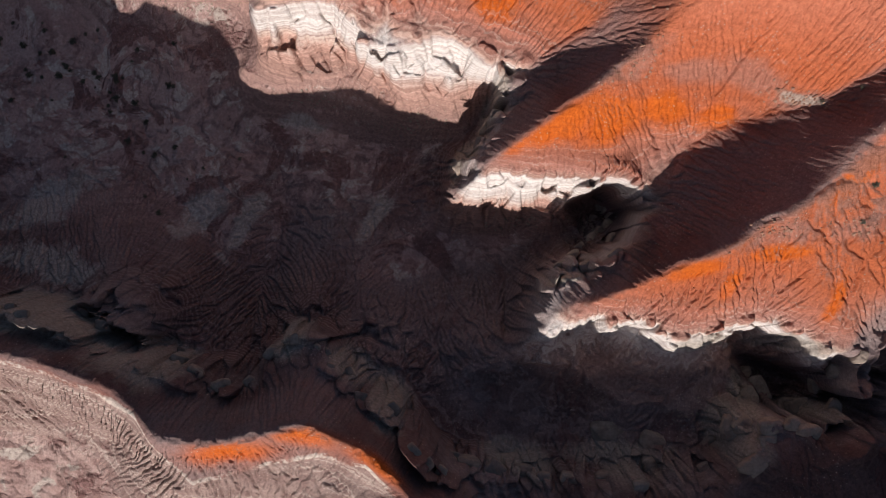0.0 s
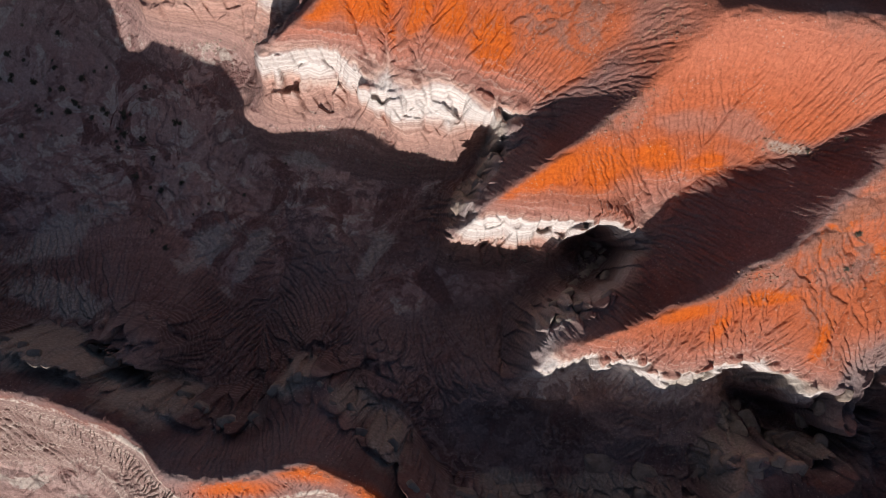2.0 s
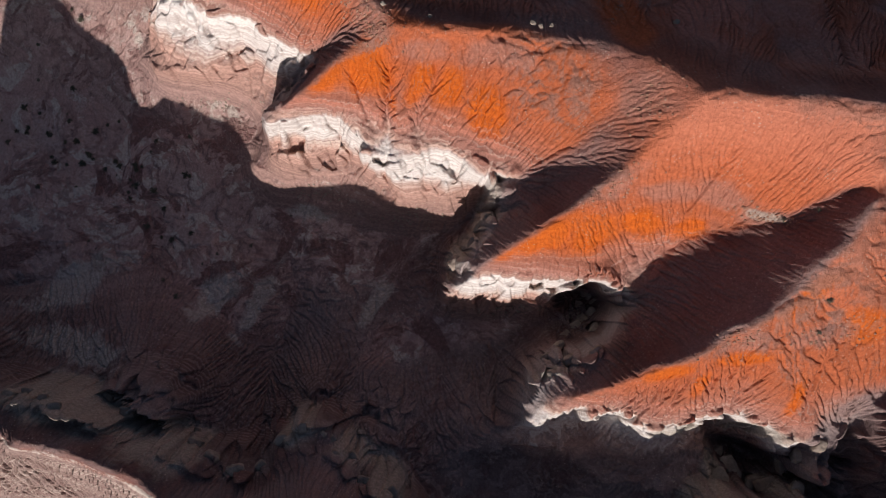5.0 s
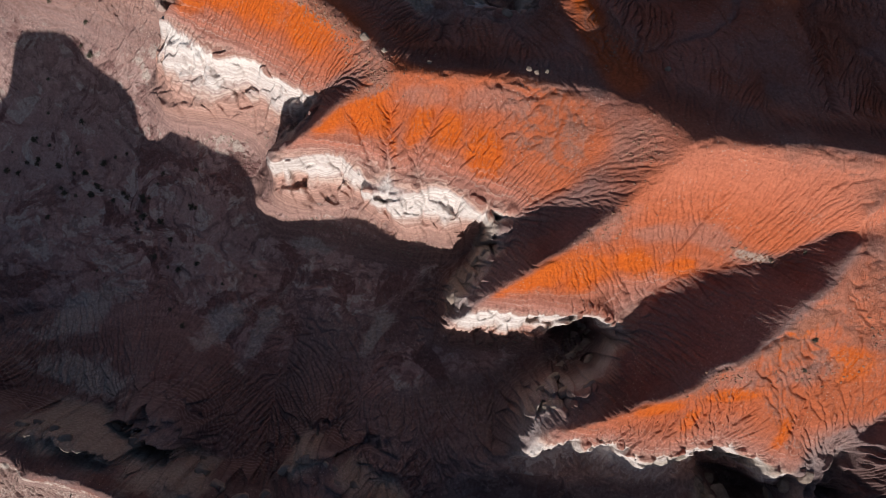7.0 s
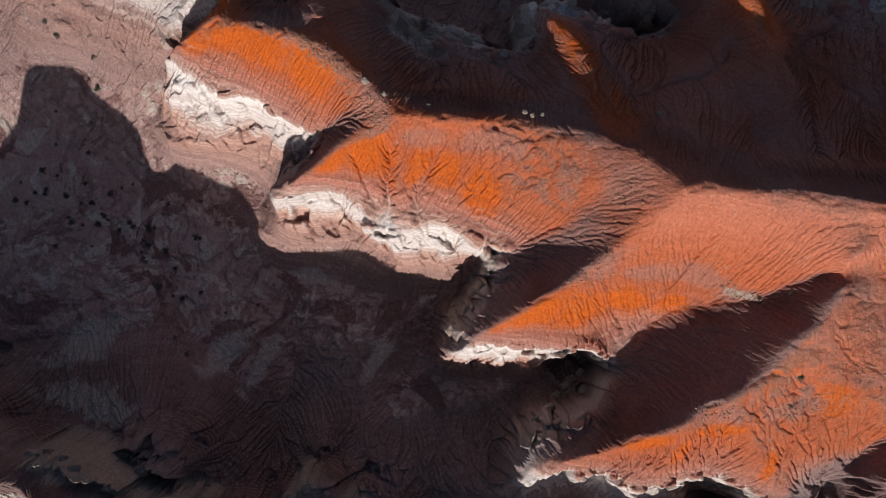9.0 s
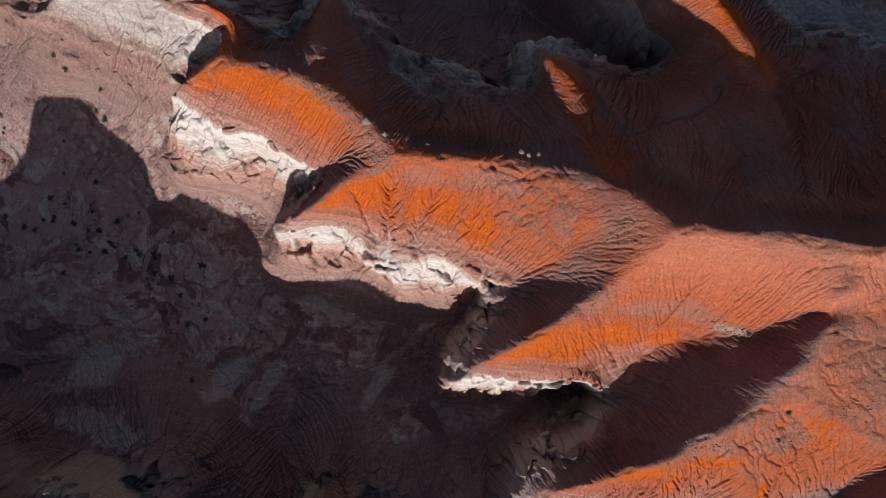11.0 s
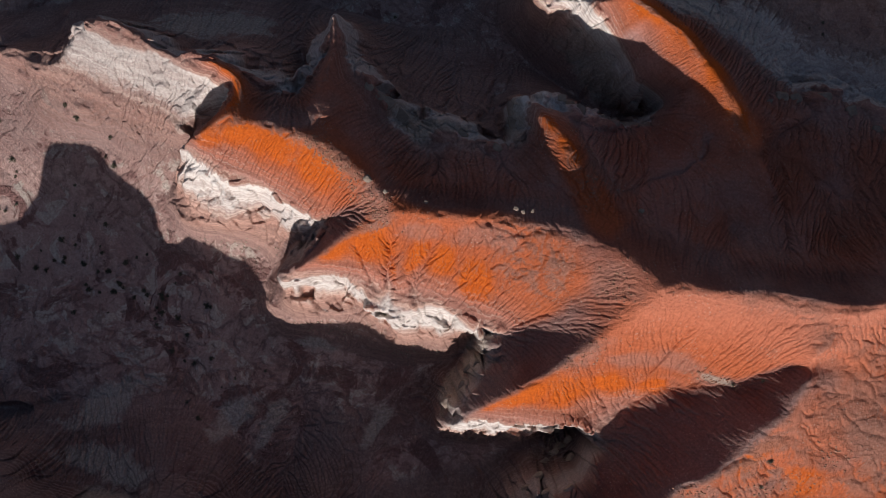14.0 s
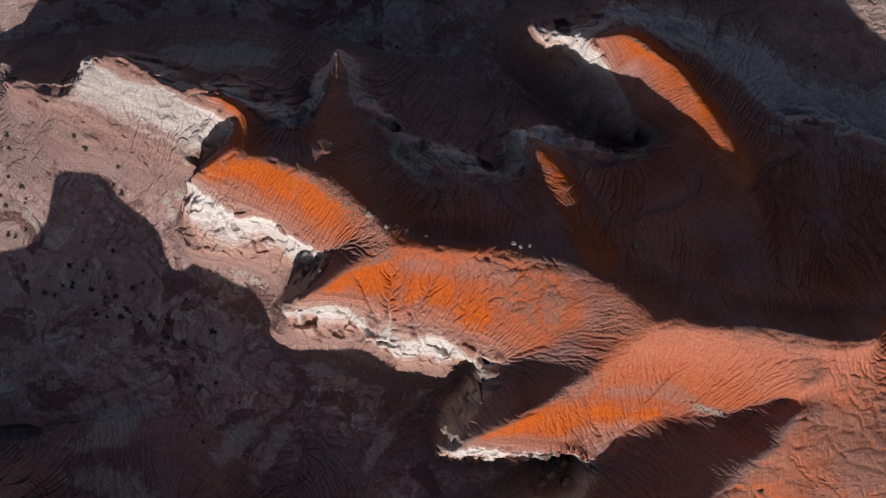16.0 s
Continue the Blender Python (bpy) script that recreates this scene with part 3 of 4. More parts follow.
gorge = np.interp(cx, [-140, -80, -20, 20, 60, 70, 75, 81, 140], [20, 8, -4, -24, -22, -21, -13, -7, -4])      # the gorge's middle, west to east
# the south-west hill wears a grey-pink crust south of its crest
edge = np.interp(cx, [-133, -86, -70, -60, -52, -47.5, -44, -34.5, -28, -21, -13, -4, 4], [-10, -16, -19.5, -23.5, -28, -37, -40.5, -38.7, -36.5, -34.3, -36, -44, -70])
spine = np.interp(cx, [-60, -48, -36, -22, -12, -4], [-23, -31.5, -31.5, -28.5, -32.5, -40])
rag = 1.8 * hills(ny, nx, 6, 31) + 0.9 * hills(ny, nx, 1.75, 32)
crust = ease(edge[None, :] - GY + rag, -0.8, 1.2)
ruffle_x, ruffle_y = 1.6 * hills(ny, nx, 5, 101) + 0.7 * hills(ny, nx, 1.6, 102), 1.6 * hills(ny, nx, 5, 103) + 0.7 * hills(ny, nx, 1.6, 104)


def patches(*spots):
    """Soft-edged patches, for loose ground, rock and painted shade: place, half length, half width, turn in degrees."""
    out = np.zeros(GX.shape)
    for x, y, a, b, turn in spots:
        c, d = math.cos(radians(turn)), math.sin(radians(turn))
        u, v = GX + ruffle_x - x, GY + ruffle_y - y
        out = np.maximum(out, np.exp(-(((u * c + v * d) / a) ** 2 + ((v * c - u * d) / b) ** 2) * 0.9))
    return out


# bare jointed rock
bare = patches((-26.7, -16.4, 4, 3.4, 0), (-54, -19.6, 9, 3, -25), (-66, -14.5, 9, 3, -15), (-78, -11.5, 10, 3, -10), (-10, -27, 5, 4, -40), (-16, -22.5, 5, 2.6, -45), (9.5, 28, 2, 6, -20), (5, 19, 2, 6, -25))
bare = np.maximum(bare, patches((34, -40.5, 10, 3, 0), (15, -40, 7, 2.6, -10), (53.5, -33.4, 3.6, 6, 0), (58, -27, 3, 4, 0), (66, -17.8, 7, 2, -5), (72, -30.8, 7, 1.6, 0), (48, -17.5, 8, 2, 10), (23.5, -5.2, 5, 1.2, 30), (60.5, 26.3, 3.6, 0.7, -22)))
bare = np.maximum(bare, patches((0, 82, 9, 2, 0), (18, 84, 2.4, 7, 0), (-6, 82, 3, 6, 35), (46, 86, 8, 2, -10), (40, 100, 12, 4, -45)))
# the rims wander, and the white bed breaks into blocks
wx = 0.6 * hills(ny, nx, 7.5, 11) + 0.5 * hills(ny, nx, 3, 12)
wy = 0.6 * hills(ny, nx, 7.5, 13) + 0.5 * hills(ny, nx, 3, 14)
H = land_at(GX + wx, GY + wy)
gy, gx = np.gradient(blur(H, 4), STEP)
steep = np.hypot(gx, gy)
bed = bed_of(H)
rock = ease(bed, -21, -13) * (1 - ease(bed, -0.5, 2.0)) * ease(steep, 0.45, 1.1) * (1 - crust)
for x, y, wide in ((20, -11, 5), (5, 12, 4), (-52, 86, 9), (-24, 105, 9), (-59, 71, 5)):          # tips and narrow crests are worn round
    rock *= 1 - 0.85 * np.exp(-((GX - x) ** 2 + (GY - y) ** 2) / wide ** 2)
lobe = ease(bed, -21, -13) * (1 - ease(bed, 3, 10)) * ease(steep, 0.3, 0.8) * (1 - ease(GX, 4, 12)) * ease(GY, 24, 32) * (1 - ease(-GX, 50, 58))
wx += lobe * 1.0 * hills(ny, nx, 9, 66)
wy += lobe * 1.0 * hills(ny, nx, 9, 65)
luck, joint = blocks(3.2, 21)
luck_s, joint_s = blocks(1.7, 22)
cleft = np.exp(-np.abs(hills(ny, nx, 7, 61) + 0.35 * hills(ny, nx, 2.4, 62)) / 0.07) + 0.6 * np.exp(-np.abs(hills(ny, nx, 4, 63) + 0.3 * hills(ny, nx, 1.6, 64)) / 0.06)
recess = rock * (1.7 * cleft + 2.4 * hills(ny, nx, 5, 67) + 1.3 * hills(ny, nx, 2.2, 68) + 0.75 * luck[..., 0] + 0.4 * luck_s[..., 0] + 1.6 * ease(-bed, 1, 3) * (luck[..., 1] > 0.78) - 1.0)
wx -= recess * gx / (steep + 0.1)
wy -= recess * gy / (steep + 0.1)
H = land_at(GX + wx, GY + wy)
H += rock * (0.15 * luck[..., 2] + 0.10 * luck_s[..., 2] - ease(-bed, 1, 3) * (0.8 * (luck[..., 2] > 0.8) + 0.5 * (luck_s[..., 2] > 0.86)))
blocky = (ease(GX, 6, 14) * ease(-GY, -34, -26) + ease(-GY, 8, 14)).clip(0, 1)         # jointed rock on the shaded walls
H += rock * blocky * (0.3 * luck[..., 2] + 0.1 * luck_s[..., 2])
H -= rock * ((0.30 + 0.35 * blocky) * (1 - ease(joint, 0.05, 0.35)) + (0.12 + 0.15 * blocky) * (1 - ease(joint_s, 0.02, 0.25)))
H += bare * (0.5 * luck[..., 2] + 0.2 * luck_s[..., 2] - 0.6 * (1 - ease(joint, 0.05, 0.4)) - 0.25 * (1 - ease(joint_s, 0.02, 0.25)))
# thin hard beds stand out as ledges
bed = bed_of(H) + 0.8 * hills(ny, nx, 15, 15)
ledge = (1 - ease(bed, 3, 7)) * ease(steep, 0.12, 0.6) * (0.55 + 0.45 * ease(bed, -20, -10)) * (1 - 0.7 * crust)
H += ledge * (0.5 + 0.6 * hills(ny, nx, 9, 16)).clip(0.1, 1) * (0.30 * np.sin(bed * 2 * np.pi / 2.9) + 0.13 * np.sin(bed * 2 * np.pi / 1.0))
for tall, share, seed in ((1.7, 0.65, 71), (0.75, 0.4, 72)):
    u = (bed_of(H) + 0.5 * hills(ny, nx, 12, seed)) / tall
    H += rock * share * (0.6 + 0.6 * hills(ny, nx, 4.5, seed + 4)).clip(0, 1) * tall * (np.floor(u) + ease(u - np.floor(u), 0.5, 0.95) - u + 0.25)
H += rock * (0.35 * hills(ny, nx, 3.6, 19) + 0.28 * hills(ny, nx, 1.8, 17) + 0.16 * hills(ny, nx, 0.8, 18))
H += (1 - 0.7 * rock) * (1.1 * hills(ny, nx, 11, 1) + 0.6 * hills(ny, nx, 5, 2) + 0.2 * hills(ny, nx, 2.25, 3) + 0.12 * hills(ny, nx, 1, 4) + 0.05 * hills(ny, nx, 0.5, 5))
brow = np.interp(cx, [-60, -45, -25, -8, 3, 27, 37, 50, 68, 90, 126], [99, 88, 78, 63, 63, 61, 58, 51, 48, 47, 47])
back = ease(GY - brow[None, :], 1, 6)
keep = np.ones_like(back)          # keeps painted shade and broken ground off the orange side crests
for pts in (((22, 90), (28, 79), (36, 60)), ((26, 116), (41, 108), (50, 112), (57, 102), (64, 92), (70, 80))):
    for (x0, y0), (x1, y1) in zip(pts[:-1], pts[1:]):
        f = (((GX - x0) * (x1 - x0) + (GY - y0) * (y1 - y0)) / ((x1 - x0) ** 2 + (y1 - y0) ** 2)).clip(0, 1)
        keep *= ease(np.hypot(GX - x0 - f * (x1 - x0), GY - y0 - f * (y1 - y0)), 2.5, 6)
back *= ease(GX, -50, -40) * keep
# broken ground on the far side of the crests, and below the south-west hill
H += back ** 2 * (2.6 * hills(ny, nx, 15, 81) + 1.5 * hills(ny, nx, 6.5, 82) - 1.6 * np.exp(-np.abs(hills(ny, nx, 13, 83) + 0.4 * hills(ny, nx, 5, 84)) / 0.12))
under = ease(-bed, 3, 7) * (1 - ease(-bed, 16, 22)) * ease(-GY, 0, 8)
H += under * (0.9 * hills(ny, nx, 5, 85) + 0.5 * hills(ny, nx, 2.4, 86))
H += (1 - ease(bed, -18, -13)) * 1.3 * hills(ny, nx, 17, 87)
# a few larger gullies score the spurs from crest to rim
wander = 2.2 * hills(ny, nx, 5, 91) + 0.7 * hills(ny, nx, 1.8, 92)
for deep, pts in ((1.7, ((-9.7, 54), (-9.2, 48.5), (-9.9, 43), (-11, 39))), (1.3, ((-1.2, 54), (-2.4, 47.5), (-3.5, 42))), (1.2, ((-17, 53), (-15, 48), (-13, 43))),
                  (0.7, ((31, 29.5), (34, 24.5), (39, 17.5))), (0.7, ((52, 37), (47.5, 27), (42, 18.5))), (0.7, ((61, -4), (58, -9), (56, -14)))):
    gap_to = np.full(H.shape, 99.0)
    for (x0, y0), (x1, y1) in zip(pts[:-1], pts[1:]):
        f = (((GX - x0) * (x1 - x0) + (GY - y0) * (y1 - y0)) / ((x1 - x0) ** 2 + (y1 - y0) ** 2)).clip(0, 1)
        gap_to = np.minimum(gap_to, np.hypot(GX + wander - x0 - f * (x1 - x0), GY - y0 - f * (y1 - y0)))
    H -= deep * np.exp(-gap_to / 1.3)
# winding channels in the flats
flat = 1 - ease(steep, 0.35, 0.8)
for size, deep, seed in ((9.0, 0.5, 51), (3.6, 0.6, 52), (1.9, 0.6, 53), (1.6, 0.5, 54)):
    n = hills(ny, nx, size, seed) + 0.35 * hills(ny, nx, size / 2.3, seed + 20)
    H -= (0.12 + 0.88 * flat) * deep * np.exp(-np.abs(n) / 0.06) * (0.5 + hills(ny, nx, 11, seed + 10)).clip(0, 1)
wild = (1 - ease(bed_of(H), -12, -4)) * (1 - ease(GY, 10, 26)) * ease(GX, -60, -40)          # hummocks in the middle of the gorge
H += wild * (3.6 * hills(ny, nx, 13, 88) + 2.6 * hills(ny, nx, 6, 89))
H += 0.03 * rng.uniform(-1, 1, H.shape)
BASE = H.copy()


# loose orange sand lies on the rounded noses, where few rills cut
low = blur(H[::4, ::4], 12)
lap = (np.roll(low, 3, 0) + np.roll(low, -3, 0) + np.roll(low, 3, 1) + np.roll(low, -3, 1) - 4 * low)
nose = np.kron(ease(-blur(lap, 4), 0.15, 1.3), np.ones((4, 4)))[:H.shape[0], :H.shape[1]]
nose = np.pad(nose, ((0, H.shape[0] - nose.shape[0]), (0, H.shape[1] - nose.shape[1])), mode="edge")
nose = blur(nose, 6)
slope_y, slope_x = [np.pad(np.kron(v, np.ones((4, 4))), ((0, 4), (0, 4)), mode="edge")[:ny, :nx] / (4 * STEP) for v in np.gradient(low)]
lee = ease(0.6 * slope_x - 0.8 * slope_y, 0.12, 0.4)              # the side that faces north-west, away from the sun
wear = (0.75 + 0.55 * hills(ny, nx, 14, 41) + 0.4 * hills(ny, nx, 5, 42)).clip(0.3, 1.4) * (1 - 0.5 * nose) * (1 + 0.15 * lee) * (1 - 0.3 * ease(-bed_of(H), 13, 18))
wear *= 1 + 0.9 * (1 - ease(bed_of(H), -12, -4)) * (1 - ease(GY, 14, 30)) * ease(GX, -60, -35)
wear *= 1 + 0.45 * ease(GX, 22, 32) * (1 - ease(GX, 76, 84)) * ease(GY, -20, -12) * (1 - ease(GY, 12, 24))          # the south-east spur is the most furrowed
wear *= (1 + 0.2 * crust) * (1 - 0.8 * np.exp(-((GX - 29) ** 2 + (GY - 46) ** 2) / 150))
wear *= 1 + 0.9 * (1 - crust) * ease(gorge[None, :] - GY, 0, 6)


# running water: each cell drains to its lowest neighbour, and the gathered streams cut down
WAYS = ((-1, -1), (-1, 0), (-1, 1), (0, -1), (0, 1), (1, -1), (1, 0), (1, 1))


def drain(h, stray):
    """Where each cell drains to, how far that is, and the cells in the order of their way to the end."""
    rows, cols = h.shape
    here = np.arange(h.size).reshape(h.shape)
    p = np.pad(h, 1, mode="edge")
    fall, to, reach = np.zeros(h.shape), here.copy(), np.ones(h.shape)
    for (di, dj), r in zip(WAYS, stray):
        far = math.hypot(di, dj)
        s = (h - p[1 + di:1 + di + rows, 1 + dj:1 + dj + cols]) / far * r
        k = s > fall
        k[0], k[-1], k[:, 0], k[:, -1] = False, False, False, False
        fall, to, reach = np.where(k, s, fall), np.where(k, here + di * cols + dj, to), np.where(k, far, reach)
    to = to.ravel()
    level = (to != np.arange(h.size)).astype(np.int32)
    hop = to.copy()
    for _ in range(14):
        level = level + level[hop]
        hop = hop[hop]
    order = np.argsort(level, kind="stable")
    cuts = np.searchsorted(level[order], np.arange(level.max() + 2))
    return to, reach.ravel(), order, cuts


def carve(h, turns, power, share, most, soften, seed, roam=False):
    """Streams wear the land; creeping earth rounds it again. Gives the land and the water that crosses each cell."""
    r = np.random.default_rng(seed)
    stray = [1 + 0.65 * r.uniform(-1, 1, h.shape) for _ in WAYS]
    water = None
    for _ in range(turns):
        if roam:
            stray = [1 + 0.9 * r.uniform(-1, 1, h.shape) for _ in WAYS]
        to, reach, order, cuts = drain(h, stray)
        water = np.ones(h.size)
        for a, b in zip(cuts[-2:0:-1], cuts[:0:-1]):
            k = order[a:b]
            np.add.at(water, to[k], water[k])
        force = power.ravel() * np.minimum(water, most) ** share / reach
        z = h.ravel().copy()
        for a, b in zip(cuts[1:-1], cuts[2:]):
            k = order[a:b]
            z[k] = (z[k] + force[k] * z[to[k]]) / (1 + force[k])
        h = z.reshape(h.shape)
        h = h + soften * (blur(h) - h)
    return h, water.reshape(h.shape)


hard = 1 - 0.6 * np.maximum(rock, bare)
H, water = carve(H, 8, 0.036 * wear * hard, 0.42, 3000, 0.16, 5, True)
H, _ = carve(H, 6, 0.095 * wear * hard, 0.42, 200, 0.15, 6)
H, _ = carve(H, 3, 0.16 * wear * hard, 0.42, 40, 0.14, 7)
deep = BASE - H
deep = deep - blur(deep, 120)
deep = 0.75 * deep + 0.25 * blur(deep)
H = BASE - np.where(deep > 0, 1.1 * np.tanh(deep / 1.1), deep)
washed = blur(ease(np.log10(water), 1.3, 3.2), 1)

# the sheet: fine in the middle, coarser towards the horizon
grow = np.cumsum(STEP * 1.19 ** np.arange(1, 46))
ax = np.concatenate((cx[0] - grow[::-1], cx, cx[-1] + grow))
ay = np.concatenate((cy[0] - grow[::-1], cy, cy[-1] + grow))
Z = land(ax, ay)
far = np.maximum(np.maximum(np.abs(ax[None, :]) - 185, 0), np.maximum(np.abs(ay[:, None] - 20) - 175, 0))
Z = Z * np.exp(-far / 300) + (1 - np.exp(-far / 300)) * -25
g = len(grow)
Z[g:-g, g:-g] = H
ny, nx = Z.shape
co = np.empty((ny, nx, 3), np.float32)
co[..., 0], co[..., 1], co[..., 2] = ax[None, :], ay[:, None], Z


def ground_z(x, y):
    i, j = np.searchsorted(ay, y) - 1, np.searchsorted(ax, x) - 1
    fy, fx = (y - ay[i]) / (ay[i + 1] - ay[i]), (x - ax[j]) / (ax[j + 1] - ax[j])
    return float(Z[i, j] * (1 - fx) * (1 - fy) + Z[i, j + 1] * fx * (1 - fy) + Z[i + 1, j] * (1 - fx) * fy + Z[i + 1, j + 1] * fx * fy)


# what lies on the land, and the shade painted into its colour
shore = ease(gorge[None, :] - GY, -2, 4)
mesa = ease(-GX, 52, 62) * ease(GY, 70, 80)
vivid = np.zeros(GX.shape)
vivid = np.maximum(vivid, patches((-22, 52.5, 6, 3.5, 25), (-14, 54, 7, 5, 0), (-9.7, 46, 2.2, 5, 0), (-4, 52, 3, 6, -15), (8.5, 45.8, 5, 5, 0), (2, 50, 4, 4, 0)))          # the fan spur
vivid = np.maximum(vivid, patches((20.5, 22.8, 9, 3.6, 25), (29, 22.5, 8, 4.5, 5), (48, 23.2, 5, 3, 15), (12.7, 18.6, 5, 2.4, 40), (38, 24, 5, 3, 0)))          # the pointed spur
vivid = np.maximum(vivid, patches((42, -2.6, 5, 1.8, 25), (48.5, -5.5, 2, 4, -20), (67.5, -9, 2, 6, 0), (56, 0, 7, 2, 5), (66, 11, 6, 1.8, 40), (77, 6, 4, 4, 0)))          # the south-east spur
vivid = np.maximum(vivid, patches((-43, 79, 7, 4, 10), (-36, 76, 9, 5, -20), (-26, 70.6, 7, 6, -40), (-51, 77.5, 6, 2.6, 25), (-45.5, 89, 2.6, 6, 0), (-50, 94.5, 6, 2, -15)))          # the western spur and the mesa's edge
vivid = np.maximum(vivid, patches((50, 108, 8, 3.4, -35), (57, 102, 7, 3.4, -45), (63.5, 93, 6, 3, -55), (67.5, 84, 5, 2, -70), (25.5, 83, 5, 2.4, -65), (30, 74, 5, 2, -65)))          # the northern crests
vivid = np.maximum(vivid, patches((-22.6, -30.6, 7, 3, 0), (-36, -34.6, 9, 2.6, 8), (-11, -34.6, 7, 1.8, -28)))          # the south-west hill
ash = patches((11, 54.8, 11, 3, -5), (-3.5, 56.2, 7, 2.4, 0), (33, 31.8, 6, 3, 30), (52, 29.7, 9, 2.6, -10), (60, 26.2, 5, 1.6, -10), (55.5, 3.2, 6, 2.4, 10), (69, 3.9, 7, 2.6, 0),
              (37.5, 47, 5, 5, 60), (-14, 62.5, 5, 5, -45), (83.6, 10.5, 6, 3, 0), (70, 54.5, 8, 5, 0), (35.2, 71, 2.4, 6, -15), (-24.3, 84.7, 4, 4, 0), (77, 27, 7, 3, 20), (58, 12, 9, 3, 40), (90, 45, 5, 3, 0), (43, 30, 8, 2, 0), (77.5, -11, 5, 6, 0))
ash = np.maximum(ash, 0.5 * patches((55, -6, 20, 6, 5)))
wash = patches((-86, 11, 13, 6, 25), (-82, -3, 14, 4, -10), (-43, 5, 9, 2.6, 65), (-52, 8, 8, 4, 20), (-30, 27, 8, 2.4, 0), (-14, 6, 5, 2, 60), (70, 112, 14, 6, -30), (-60, 112, 20, 5, 0))
SOIL_AND_SHADE = {"dust": back * ease(bed_of(H), -2, 3), "gravel": washed, "nose": vivid, "ash": ash, "bare": bare, "wash": wash, "umber": np.maximum(patches((75, -42, 24, 8, 0), (88, -24, 7, 10, 0), (40, -48, 20, 4, 0)), 0.36 * patches((32, -27, 24, 4.5, 0))), "crust": crust,
        # painted shade: south bank, far slopes, north-west sides, one ledge; plus the mesa's tone
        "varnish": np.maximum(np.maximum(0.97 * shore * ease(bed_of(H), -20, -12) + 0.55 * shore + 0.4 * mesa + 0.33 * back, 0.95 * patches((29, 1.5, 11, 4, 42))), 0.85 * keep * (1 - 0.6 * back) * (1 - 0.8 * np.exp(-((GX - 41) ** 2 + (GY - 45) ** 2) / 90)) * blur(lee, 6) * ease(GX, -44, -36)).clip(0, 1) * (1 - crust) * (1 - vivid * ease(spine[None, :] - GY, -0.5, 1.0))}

# the hills stand apart from the floor of the gorge: everything above the foot of the white bed, told apart metre by metre
qx, qy = np.meshgrid(np.arange(-130, 131, 1.0), np.arange(-60, 141, 1.0))
foot = blur(land(np.arange(-130, 131, 1.0), np.arange(-60, 141, 1.0)) + 0.085 * qy - 11.2, 2)
gap = np.interp(qx, [-140, -80, -20, 20, 60, 80, 140], [20, 8, -4, -24, -22, -26, -30])
form = np.where((foot > -9) & (qy >= gap), 10, 0)
form = np.where((foot > -9) & (qy < gap) & (qx < 2), 2, form)
form = np.where((foot > -9) & (qy < gap) & (qx >= 2), 3, form)
form = np.where((form == 10) & (qy > 78) & (qx > 30), 4, form)
form = np.where((form == 10) & (qx < -46 - (qy - 84) * 0.1) & (qy > 72), 5, form)
# the long ridge: its crest and its spurs, each from the line that lies nearest
SPINES = [(10, ((-40, 80), (-25, 75), (-8, 61), (3, 60), (27, 58), (37, 54), (50, 47), (68, 47), (90, 45), (140, 45))),
          (11, ((-48, 72), (-36, 70), (-28, 66))),
          (12, ((-33, 46), (-20, 45), (-5, 45), (10, 43))),
          (13, ((4, 13), (14, 21), (29, 31), (42, 38), (60, 32))),
          (14, ((20, -12), (40, -4), (56, 4), (66, 12), (90, 2))),
          (15, ((22, 90), (28, 78), (34, 66)))]
best, who = np.full(qx.shape, 1e9), np.zeros(qx.shape, int)
for code, pts in SPINES:
    for (x0, y0), (x1, y1) in zip(pts[:-1], pts[1:]):
        f = (((qx - x0) * (x1 - x0) + (qy - y0) * (y1 - y0)) / ((x1 - x0) ** 2 + (y1 - y0) ** 2)).clip(0, 1)
        d = np.hypot(qx - x0 - f * (x1 - x0), qy - y0 - f * (y1 - y0))
        who, best = np.where(d < best, code, who), np.minimum(d, best)
form = np.where(form == 10, who, form)
form = np.where((foot < 0.3) & (form > 0), form + 20, form)          # the cliff of each


def whole(form, code, other):
    """Keep the largest piece of a form; give its crumbs to the form beside it."""
    mask = form == code
    tag = np.where(mask, np.arange(mask.size).reshape(mask.shape), -1)
    for _ in range(400):
        q = np.pad(tag, 1, constant_values=-1)
        up = np.max([q[:-2, 1:-1], q[2:, 1:-1], q[1:-1, :-2], q[1:-1, 2:], tag], axis=0)
        up = np.where(mask, up, -1)
        if (up == tag).all():
            break
        tag = up
    ids, n = np.unique(tag[mask], return_counts=True)
    return np.where(mask & (tag != ids[n.argmax()]), other, form)


for code in (30, 31, 32, 33, 34, 35, 22, 23, 24, 25):
    form = whole(form, code, code - 20)
for code in (11, 12, 13, 14, 15):
    form = whole(form, code, 10)
for code in (10, 2, 3, 4, 5):
    form = whole(form, code, 0)
part_of = form[np.ix_((ay + 60).round().astype(int).clip(0, 200), (ax + 130).round().astype(int).clip(0, 260))]
part_of = np.where((np.abs(ax)[None, :] < 130) & (ay[:, None] > -60) & (ay[:, None] < 140), part_of, 0)


